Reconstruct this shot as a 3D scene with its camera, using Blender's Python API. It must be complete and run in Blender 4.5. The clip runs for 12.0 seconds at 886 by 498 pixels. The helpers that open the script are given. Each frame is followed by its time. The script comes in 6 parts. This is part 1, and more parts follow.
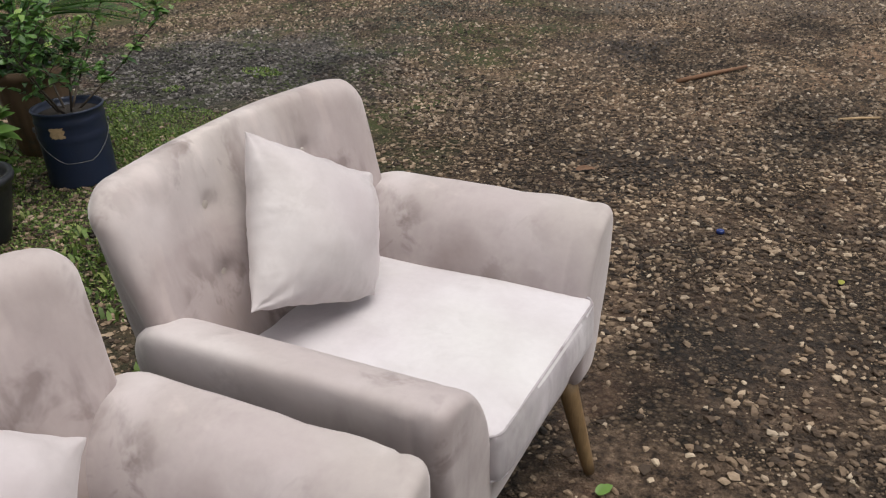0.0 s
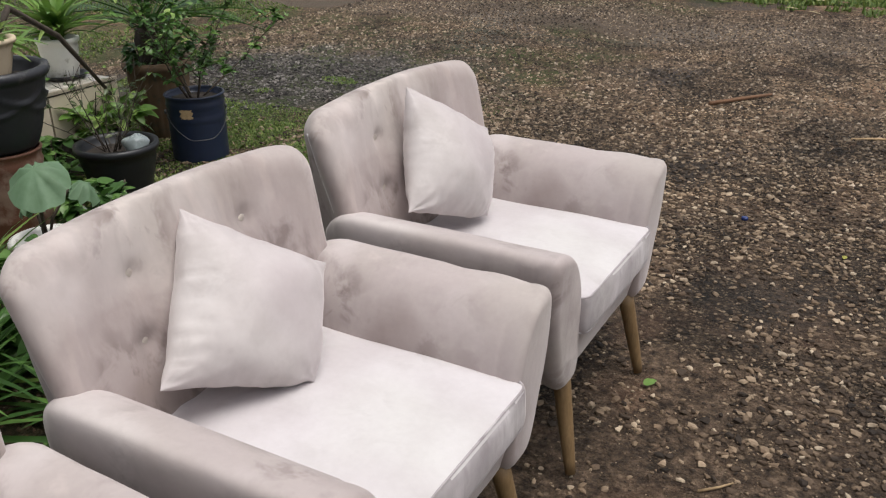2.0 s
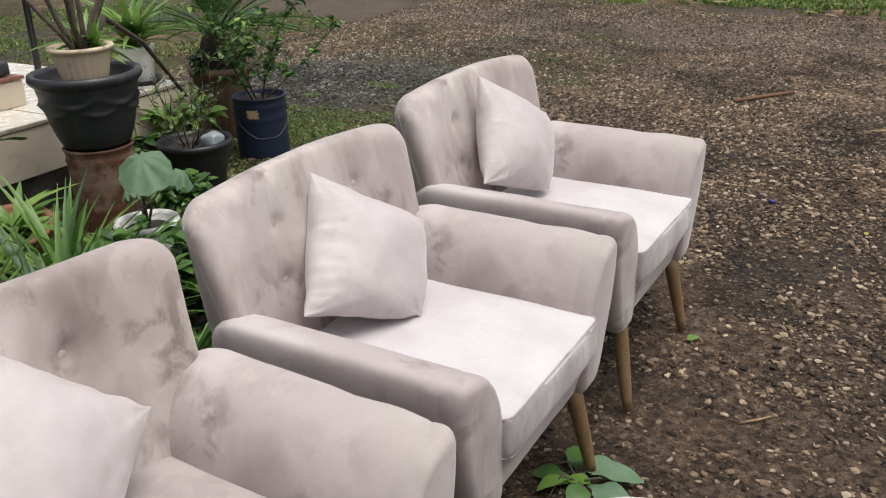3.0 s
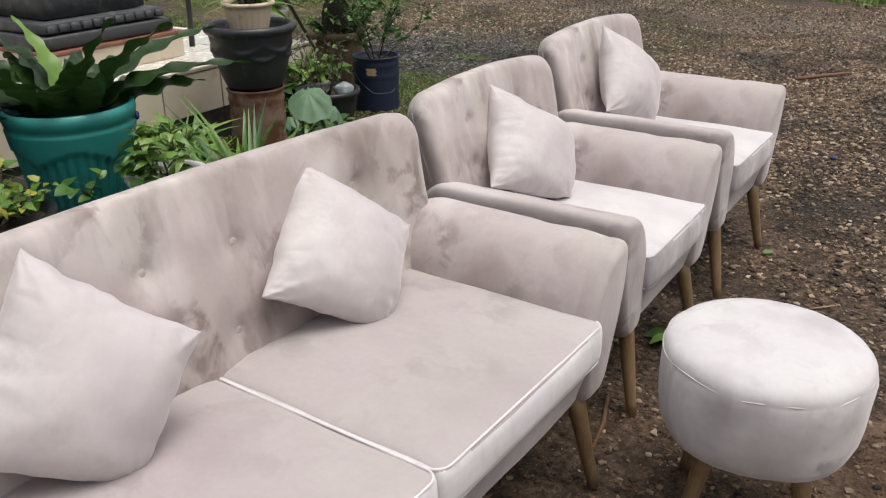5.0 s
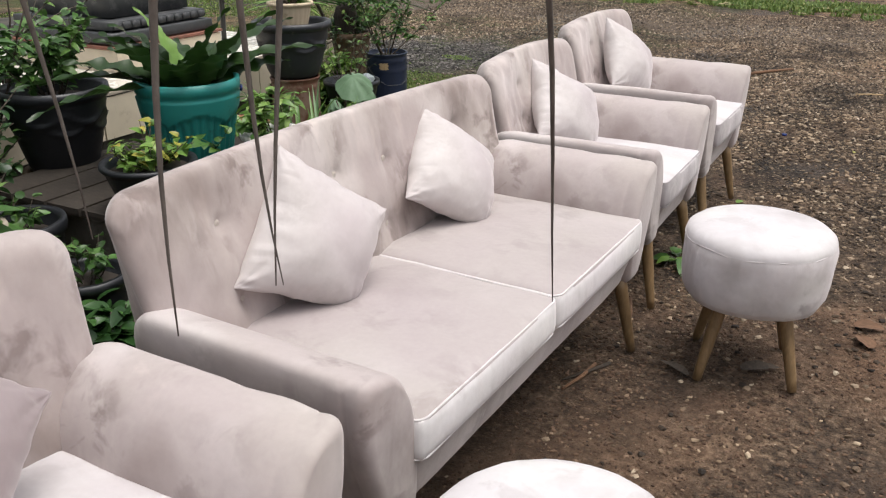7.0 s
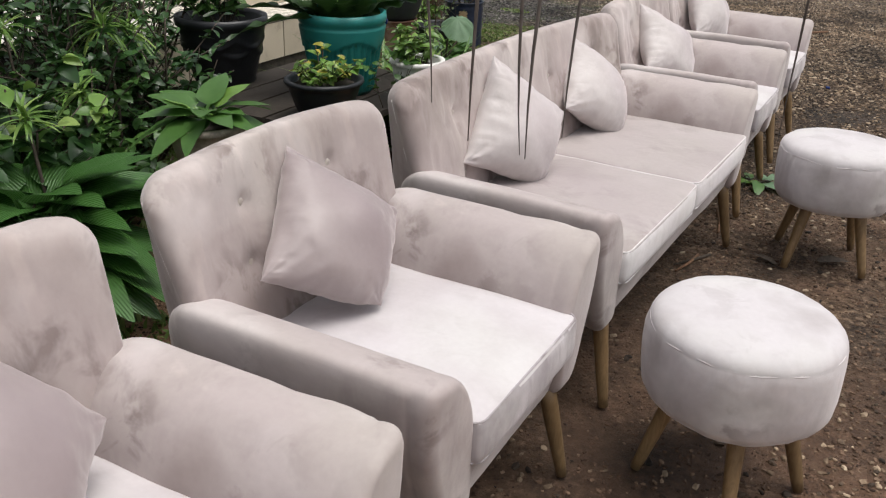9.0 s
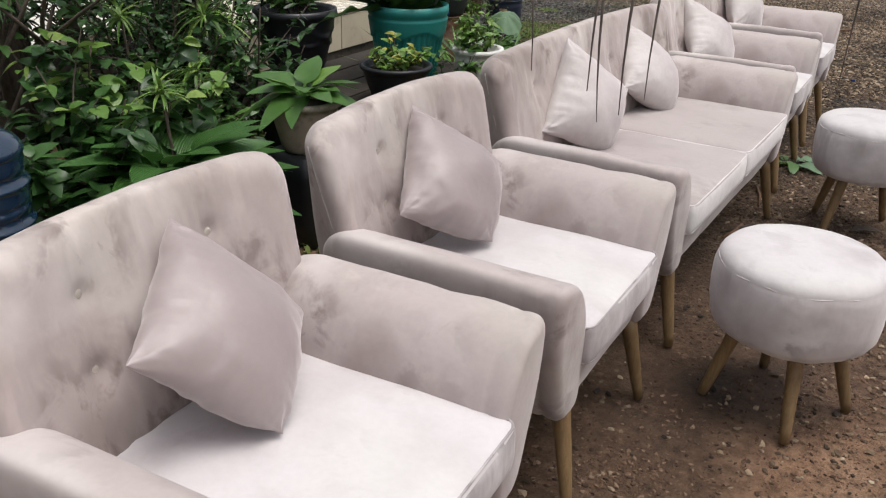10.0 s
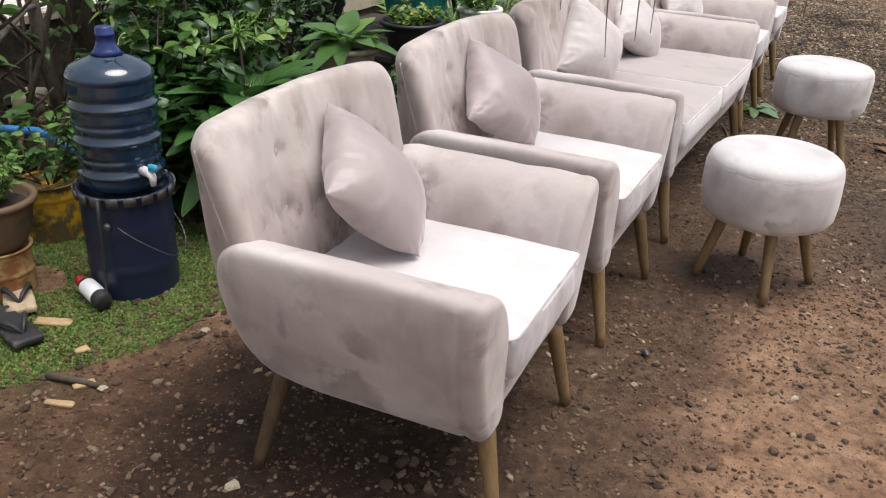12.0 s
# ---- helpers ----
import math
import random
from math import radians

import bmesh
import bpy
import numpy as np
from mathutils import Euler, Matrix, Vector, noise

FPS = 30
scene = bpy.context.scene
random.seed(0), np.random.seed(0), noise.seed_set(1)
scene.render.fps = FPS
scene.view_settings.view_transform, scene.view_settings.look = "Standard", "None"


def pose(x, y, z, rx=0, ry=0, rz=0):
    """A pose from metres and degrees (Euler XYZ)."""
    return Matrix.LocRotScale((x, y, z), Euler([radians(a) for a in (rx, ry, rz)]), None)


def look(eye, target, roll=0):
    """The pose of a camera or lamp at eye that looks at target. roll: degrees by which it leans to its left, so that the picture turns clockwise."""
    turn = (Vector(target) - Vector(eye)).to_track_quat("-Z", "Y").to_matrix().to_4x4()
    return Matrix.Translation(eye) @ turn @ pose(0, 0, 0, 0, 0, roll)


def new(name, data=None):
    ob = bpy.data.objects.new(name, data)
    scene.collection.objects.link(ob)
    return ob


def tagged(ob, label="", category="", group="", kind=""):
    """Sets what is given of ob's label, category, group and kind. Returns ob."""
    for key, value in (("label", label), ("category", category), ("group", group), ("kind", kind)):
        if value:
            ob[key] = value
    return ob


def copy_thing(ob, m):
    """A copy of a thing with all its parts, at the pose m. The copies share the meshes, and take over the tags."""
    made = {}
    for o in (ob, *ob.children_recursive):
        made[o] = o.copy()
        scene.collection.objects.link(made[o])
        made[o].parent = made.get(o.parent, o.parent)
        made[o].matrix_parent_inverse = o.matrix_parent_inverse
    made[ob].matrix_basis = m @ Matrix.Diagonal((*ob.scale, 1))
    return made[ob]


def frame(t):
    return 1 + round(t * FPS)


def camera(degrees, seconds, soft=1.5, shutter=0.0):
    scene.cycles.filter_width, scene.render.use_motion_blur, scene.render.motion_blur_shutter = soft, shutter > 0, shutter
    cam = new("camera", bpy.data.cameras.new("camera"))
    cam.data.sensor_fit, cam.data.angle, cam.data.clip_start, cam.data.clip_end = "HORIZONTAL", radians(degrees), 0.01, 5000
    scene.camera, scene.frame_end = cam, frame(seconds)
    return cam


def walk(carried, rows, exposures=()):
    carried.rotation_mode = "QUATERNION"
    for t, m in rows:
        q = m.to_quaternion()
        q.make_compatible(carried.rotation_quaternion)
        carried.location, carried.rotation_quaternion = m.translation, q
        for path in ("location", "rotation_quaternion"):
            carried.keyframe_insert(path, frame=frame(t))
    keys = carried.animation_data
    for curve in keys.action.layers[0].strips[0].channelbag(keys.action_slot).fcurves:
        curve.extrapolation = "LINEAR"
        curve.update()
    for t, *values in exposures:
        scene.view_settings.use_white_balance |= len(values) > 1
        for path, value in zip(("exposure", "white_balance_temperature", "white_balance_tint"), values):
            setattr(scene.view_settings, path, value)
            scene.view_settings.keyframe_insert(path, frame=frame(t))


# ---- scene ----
cam = camera(54.6, 12.0, soft=1.2)
PATH = [
    (0, (0.0972, -0.0269, 1.3821), (-0.7204, 1.5657, 0.4903), -2.93),
    (0.5, (0.1012, -0.1634, 1.3818), (-0.7035, 1.4419, 0.5012), -1.70),
    (1, (0.1192, -0.3201, 1.3941), (-0.6993, 1.2928, 0.5405), -1.22),
    (1.5, (0.1724, -0.5451, 1.3964), (-0.6691, 1.0667, 0.5634), -1.15),
    (2, (0.2043, -0.7222, 1.3995), (-0.6648, 0.8852, 0.5865), -0.60),
    (2.5, (0.2024, -0.9354, 1.3974), (-0.6760, 0.6774, 0.6055), -0.89),
    (3, (0.2335, -1.1099, 1.4150), (-0.6761, 0.4886, 0.6291), -1.70),
    (3.2, (0.2406, -1.1736, 1.4073), (-0.6866, 0.4161, 0.6240), -1.52),
    (4.8, (0.2692, -1.7867, 1.3818), (-0.7077, -0.2331, 0.5870), -0.88),
    (5, (0.2813, -1.8751, 1.3824), (-0.6951, -0.3203, 0.5890), -0.59),
    (5.5, (0.3168, -2.0797, 1.3925), (-0.6509, -0.5152, 0.6076), -0.18),
    (6, (0.3425, -2.2892, 1.4049), (-0.5994, -0.7008, 0.6369), -0.85),
    (6.5, (0.3246, -2.5091, 1.4009), (-0.5594, -0.8852, 0.6385), -0.85),
    (7, (0.3104, -2.7181, 1.3889), (-0.5639, -1.0881, 0.6281), -0.17),
    (7.2, (0.2879, -2.8077, 1.3816), (-0.5798, -1.1761, 0.6168), 0.09),
    (8.8, (0.1326, -3.4710, 1.4003), (-0.7012, -1.8549, 0.5679), 2.67),
    (9, (0.1423, -3.5496, 1.4029), (-0.7038, -1.9429, 0.5647), 1.84),
    (9.5, (0.1369, -3.7491, 1.4036), (-0.7278, -2.1493, 0.5712), 1.04),
    (10, (0.1096, -3.9758, 1.3906), (-0.7615, -2.3769, 0.5633), 1.64),
    (10.5, (0.1248, -4.1537, 1.3842), (-0.7573, -2.5593, 0.5598), 1.54),
    (11, (0.1350, -4.3383, 1.3910), (-0.7386, -2.7361, 0.5728), 1.16),
    (11.5, (0.1089, -4.5038, 1.3806), (-0.7167, -2.8787, 0.5576), 1.16),
    (12, (0.1137, -4.6625, 1.3671), (-0.6472, -3.0221, 0.5127), 2.17),
]
EXPOSURES = [(0, 0.11), (1.5, 0.08), (2.2, 0.20), (3, 0.25), (5, 0.26), (6.5, 0.46), (7.2, 0.46), (9, 0.25), (10.5, 0.24), (11.5, 0.39), (12, 0.50)]
walk(cam, [(t, look(eye, target, roll)) for t, eye, target, roll in PATH], EXPOSURES)

# ---- world, sun ----
world = bpy.data.worlds.new("overcast_sky")
scene.world = world
world.use_nodes = True
wn, wl = world.node_tree.nodes, world.node_tree.links
sky = wn.new("ShaderNodeTexSky")
sky.sky_type = "NISHITA"
sky.sun_disc = False
sky.sun_elevation, sky.sun_rotation = radians(75), radians(85)
sky.air_density, sky.dust_density = 1.0, 4.0
grey = wn.new("ShaderNodeHueSaturation")
grey.inputs["Saturation"].default_value = 0.25
wl.new(sky.outputs[0], grey.inputs["Color"])
wl.new(grey.outputs[0], wn["Background"].inputs["Color"])
wn["Background"].inputs["Strength"].default_value = 0.138
sun_data = bpy.data.lights.new("sun", "SUN")
sun_data.energy, sun_data.angle, sun_data.color = 1.75, radians(38), (1.0, 0.96, 0.92)
sun = new("sun", sun_data)
sun.matrix_world = look((2.4, 0.2, 9.0), (0, 0, 0))


# ---- materials ----
def material(name, rough=0.6, metal=0.0, spec=0.5):
    m = bpy.data.materials.new(name)
    m.use_nodes = True
    b = m.node_tree.nodes["Principled BSDF"]
    b.inputs["Roughness"].default_value = rough
    b.inputs["Metallic"].default_value = metal
    b.inputs["Specular IOR Level"].default_value = spec
    return m, m.node_tree.nodes, m.node_tree.links, b


def coords(n, l, space="Object", scale=(1, 1, 1)):
    tc = n.new("ShaderNodeTexCoord")
    mp = n.new("ShaderNodeMapping")
    mp.inputs["Scale"].default_value = scale
    l.new(tc.outputs[space], mp.inputs["Vector"])
    return mp.outputs[0]


def noise_node(n, l, vec, scale, detail=4.0, rough=0.55, distort=0.0):
    t = n.new("ShaderNodeTexNoise")
    t.inputs["Scale"].default_value = scale
    t.inputs["Detail"].default_value = detail
    t.inputs["Roughness"].default_value = rough
    t.inputs["Distortion"].default_value = distort
    if vec:
        l.new(vec, t.inputs["Vector"])
    return t.outputs["Fac"]


def ramp(n, l, fac, stops):
    r = n.new("ShaderNodeValToRGB")
    while len(r.color_ramp.elements) < len(stops):
        r.color_ramp.elements.new(0.5)
    for e, (p, c) in zip(r.color_ramp.elements, stops):
        e.position = p
        e.color = (*c, 1) if len(c) == 3 else c
    l.new(fac, r.inputs[0])
    return r.outputs[0]


def mix(n, l, a, b, fac, mode="MIX"):
    m = n.new("ShaderNodeMix")
    m.data_type, m.blend_type = "RGBA", mode
    for sock, v in (("A", a), ("B", b)):
        s = [i for i in m.inputs if i.name == sock and i.type == "RGBA"][0]
        if hasattr(v, "is_linked"):
            l.new(v, s)
        else:
            s.default_value = (*v, 1)
    if hasattr(fac, "is_linked"):
        l.new(fac, m.inputs[0])
    else:
        m.inputs[0].default_value = fac
    return [o for o in m.outputs if o.type == "RGBA"][0]


def bump(n, l, b, height, strength, dist=0.01, before=None):
    k = n.new("ShaderNodeBump")
    k.inputs["Strength"].default_value = strength
    k.inputs["Distance"].default_value = dist
    l.new(height, k.inputs["Height"])
    if before:
        l.new(before, k.inputs["Normal"])
    l.new(k.outputs[0], b.inputs["Normal"])
    return k.outputs[0]


def velvet(name, dark, mid, pale, patch=5.0, sheen=0.6, marks=0.7, grain=(1, 1, 1), streaks=0.0, gloss=None):
    """Short-pile velvet: patches of nap brushed to and fro, strokes and smudges in it, fine pile, a soft sheen."""
    m, n, l, b = material(name, 0.9, 0, 0.12)
    v = coords(n, l, "Object", grain)
    c = ramp(n, l, noise_node(n, l, v, patch, 3.0, 0.5, 0.1), [(0.34, dark), (0.47, mid), (0.54, mid), (0.67, pale)])
    # the pile leans warmer in some fields, rosier in others
    hue = noise_node(n, l, v, patch * 0.8, 2.0, 0.5)
    c = mix(n, l, c, ramp(n, l, hue, [(0.38, (0.985, 0.982, 1.005)), (0.62, (0.985, 1.006, 0.990))]), 1.0, "MULTIPLY")
    # smudges with a clear edge, gathered where a broader noise is high
    smear = ramp(n, l, noise_node(n, l, v, 10.0, 4.0, 0.6, 0.4), [(0.49, (0, 0, 0)), (0.59, (1, 1, 1))])
    crowd = ramp(n, l, noise_node(n, l, v, 4.0, 2.0, 0.5), [(0.45, (0, 0, 0)), (0.62, (1, 1, 1))])
    deep = 0.26 * marks
    c = mix(n, l, c, mix(n, l, (1, 1, 1), (1 - deep, 1 - deep * 1.08, 1 - deep * 1.10), mix(n, l, smear, crowd, 1.0, "MULTIPLY")), 1.0, "MULTIPLY")
    if streaks:
        # strokes that run down the padding
        tall = coords(n, l, "Object", (16, 16, 3.2))
        f = noise_node(n, l, tall, 1.0, 3.0, 0.55, 0.25)
        field = ramp(n, l, noise_node(n, l, v, 5.0, 2.0, 0.5), [(0.42, (0, 0, 0)), (0.58, (1, 1, 1))])
        stroke = ramp(n, l, f, [(0.36, (0.70, 0.675, 0.67)), (0.47, (1, 1, 1)), (0.56, (1, 1, 1)), (0.66, (1.22, 1.21, 1.20))])
        c = mix(n, l, c, mix(n, l, (1, 1, 1), stroke, field), streaks, "MULTIPLY")
    fine = noise_node(n, l, v, 70.0, 3.0, 0.6, 0.3)
    c = mix(n, l, c, ramp(n, l, fine, [(0.35, (0.93, 0.925, 0.925)), (0.65, (1, 1, 1))]), 0.5, "MULTIPLY")
    l.new(c, b.inputs["Base Color"])
    b.inputs["Sheen Weight"].default_value = sheen
    b.inputs["Sheen Roughness"].default_value = 0.42
    b.inputs["Sheen Tint"].default_value = (1.0, 0.945, 0.93, 1)
    k = bump(n, l, b, noise_node(n, l, v, 9.0, 3.0), 0.25, 0.02)
    bump(n, l, b, noise_node(n, l, v, 900.0, 2.0), 0.15, 0.001, k)
    if gloss:
        b.inputs["Roughness"].default_value, b.inputs["Specular IOR Level"].default_value = gloss
    return m


def painted(name, col, rough=0.45, metal=0.0, wear=None, wear_amount=0.45, scale=6.0, dirt=0.35):
    """Paint, plastic or sheet metal with dirt and, where given, patches worn to another colour."""
    m, n, l, b = material(name, rough, metal)
    v = coords(n, l)
    f = noise_node(n, l, v, scale, 6.0, 0.65)
    c = mix(n, l, col, tuple(x * 0.45 for x in col), ramp(n, l, f, [(0.45, (0, 0, 0)), (0.8, (dirt, dirt, dirt))]))
    if wear:
        w = noise_node(n, l, v, scale * 1.7, 8.0, 0.7)
        mask = ramp(n, l, w, [(1 - wear_amount - 0.06, (0, 0, 0)), (1 - wear_amount + 0.04, (1, 1, 1))])
        c = mix(n, l, c, wear, mask)
    l.new(c, b.inputs["Base Color"])
    r = ramp(n, l, noise_node(n, l, v, 18.0), [(0.3, (rough * 0.8,) * 3), (0.8, (min(1, rough * 1.4),) * 3)])
    l.new(r, b.inputs["Roughness"])
    bump(n, l, b, noise_node(n, l, v, 60.0, 4.0), 0.15, 0.004)
    return m


def leafy(name, a, c2, edge=None, gloss=0.35, ribs=False):
    """Leaves: colour varies from leaf to leaf, light shines through a little."""
    m, n, l, b = material(name, gloss, 0, 0.4)
    g = n.new("ShaderNodeNewGeometry")
    c = ramp(n, l, g.outputs["Random Per Island"], [(0.0, a), (0.6, c2), (1.0, edge or tuple(min(1, x * 1.5) for x in c2))])
    f = noise_node(n, l, coords(n, l), 25.0, 3.0)
    c = mix(n, l, c, ramp(n, l, f, [(0.3, (0.65, 0.7, 0.6)), (0.7, (1, 1, 1))]), 0.7, "MULTIPLY")
    l.new(c, b.inputs["Base Color"])
    if ribs:
        w = n.new("ShaderNodeTexWave")
        w.bands_direction = "Y"
        w.inputs["Scale"].default_value = 34.0
        w.inputs["Distortion"].default_value = 0.6
        l.new(coords(n, l), w.inputs["Vector"])
        bump(n, l, b, w.outputs["Fac"], 0.45, 0.004)
    t = n.new("ShaderNodeBsdfTranslucent")
    l.new(c, t.inputs["Color"])
    ms = n.new("ShaderNodeMixShader")
    ms.inputs[0].default_value = 0.25
    l.new(b.outputs[0], ms.inputs[1])
    l.new(t.outputs[0], ms.inputs[2])
    l.new(ms.outputs[0], n["Material Output"].inputs["Surface"])
    return m


def woody(name, a, c2, scale=(6, 6, 1.2), rough=0.5):
    m, n, l, b = material(name, rough)
    v = coords(n, l, "Object", scale)
    f = noise_node(n, l, v, 14.0, 6.0, 0.6, 1.0)
    c = ramp(n, l, f, [(0.3, a), (0.7, c2)])
    o = n.new("ShaderNodeObjectInfo")
    c = mix(n, l, c, ramp(n, l, o.outputs["Random"], [(0, (0.75, 0.75, 0.75)), (1, (1.1, 1.1, 1.1))]), 1.0, "MULTIPLY")
    l.new(c, b.inputs["Base Color"])
    bump(n, l, b, f, 0.2, 0.003)
    return m


def yard_fields(n, l, c):
    """Broad fields of darker, damper and of dustier ground, the same over earth and gravel."""
    t = n.new("ShaderNodeTexCoord")
    f = noise_node(n, l, t.outputs["Object"], 1.3, 5.0, 0.62, 0.6)
    c = mix(n, l, c, ramp(n, l, f, [(0.36, (0.42, 0.41, 0.40)), (0.47, (0.85, 0.84, 0.83)), (0.66, (1.25, 1.22, 1.18))]), 1.0, "MULTIPLY")
    # a spread of grey stone chippings behind the end armchair
    off = n.new("ShaderNodeVectorMath")
    off.operation = "SUBTRACT"
    l.new(t.outputs["Object"], off.inputs[0])
    off.inputs[1].default_value = (-3.45, 4.1, 0)
    far = n.new("ShaderNodeVectorMath")
    far.operation = "LENGTH"
    l.new(off.outputs[0], far.inputs[0])
    ragged = n.new("ShaderNodeMath")
    ragged.operation = "MULTIPLY_ADD"
    l.new(noise_node(n, l, t.outputs["Object"], 2.2, 5.0, 0.65), ragged.inputs[0])
    ragged.inputs[1].default_value = 1.6
    l.new(far.outputs["Value"], ragged.inputs[2])
    rng = n.new("ShaderNodeMapRange")
    rng.inputs["From Min"].default_value, rng.inputs["From Max"].default_value = 2.15, 1.55
    l.new(ragged.outputs[0], rng.inputs["Value"])
    grey = n.new("ShaderNodeHueSaturation")
    grey.inputs["Saturation"].default_value = 0.35
    grey.inputs["Value"].default_value = 0.58
    l.new(c, grey.inputs["Color"])
    return mix(n, l, c, grey.outputs[0], rng.outputs[0])


def stone_mat(name, stops, rough=0.8):
    m, n, l, b = material(name, rough, 0, 0.35)
    g = n.new("ShaderNodeNewGeometry")
    o = n.new("ShaderNodeObjectInfo")
    add = n.new("ShaderNodeMath")
    add.operation = "ADD"
    l.new(g.outputs["Random Per Island"], add.inputs[0])
    l.new(o.outputs["Random"], add.inputs[1])
    fr = n.new("ShaderNodeMath")
    fr.operation = "FRACT"
    l.new(add.outputs[0], fr.inputs[0])
    c = ramp(n, l, fr.outputs[0], stops)
    f = noise_node(n, l, coords(n, l), 70.0, 4.0)
    c = mix(n, l, c, ramp(n, l, f, [(0.3, (0.55, 0.52, 0.5)), (0.75, (1, 1, 1))]), 0.8, "MULTIPLY")
    if name in ("gravel", "far_gravel"):
        c = yard_fields(n, l, c)
    l.new(c, b.inputs["Base Color"])
    bump(n, l, b, f, 0.5, 0.004)
    return m


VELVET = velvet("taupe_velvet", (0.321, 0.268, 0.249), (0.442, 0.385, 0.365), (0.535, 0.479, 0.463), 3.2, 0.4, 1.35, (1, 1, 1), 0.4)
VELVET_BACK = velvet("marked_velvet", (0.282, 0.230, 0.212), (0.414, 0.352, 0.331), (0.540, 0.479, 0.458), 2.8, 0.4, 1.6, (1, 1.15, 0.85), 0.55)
# Armchair cushions: one velvet; lit top and shaded sides are put into the colour.
VELVET_SEAT = velvet("lit_seat_velvet", (0.546, 0.508, 0.505), (0.605, 0.572, 0.570), (0.640, 0.608, 0.607), 3.2, 0.35, 0.45)
VELVET_BAND = velvet("shaded_brushed_band", (0.262, 0.236, 0.236), (0.385, 0.350, 0.350), (0.575, 0.540, 0.538), 5.0, 0.4, 0.8, (1, 1, 1), 0.9)
# Sofa cushions: same velvet, how its nap catches light put in as tints.
VELVET_SOFA_SEAT = velvet("rose_nap_tint", (0.360, 0.312, 0.303), (0.412, 0.361, 0.351), (0.462, 0.412, 0.402), 2.2, 0.35, 0.6)
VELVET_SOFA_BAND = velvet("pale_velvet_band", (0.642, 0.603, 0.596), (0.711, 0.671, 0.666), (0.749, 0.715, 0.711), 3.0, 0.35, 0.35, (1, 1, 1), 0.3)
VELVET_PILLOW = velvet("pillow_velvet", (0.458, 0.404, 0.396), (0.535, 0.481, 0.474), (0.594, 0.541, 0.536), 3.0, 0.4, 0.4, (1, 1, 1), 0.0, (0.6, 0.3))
VELVET_SATIN = velvet("pillow_satin", (0.291, 0.233, 0.231), (0.316, 0.255, 0.253), (0.347, 0.283, 0.282), 2.0, 0.5, 0.1, (1, 1, 1), 0.0, (0.50, 0.8))
VELVET_STOOL = velvet("stool_velvet", (0.432, 0.394, 0.384), (0.576, 0.538, 0.530), (0.672, 0.637, 0.632), 4.5, 0.4, 1.5, (1, 1, 1), 0.5)
VELVET_STOOL_TOP = velvet("stool_top_velvet", (0.465, 0.431, 0.423), (0.583, 0.553, 0.548), (0.636, 0.604, 0.599), 4.0, 0.35, 0.8)
BUTTON_VELVET = velvet("button_velvet", (0.380, 0.330, 0.290), (0.460, 0.405, 0.360), (0.520, 0.460, 0.410), 30.0, 0.3, 0.3)
PIPING = velvet("piping_velvet", (0.616, 0.573, 0.564), (0.665, 0.623, 0.614), (0.696, 0.653, 0.645), 20.0)
OAK = woody("oak_stain", (0.16, 0.10, 0.045), (0.27, 0.175, 0.085))
# Rear legs: darker copy of the oak, shade under the seat in its colour.
LEG_DARK = woody("shaded_oak", (0.06, 0.037, 0.02), (0.12, 0.075, 0.042))


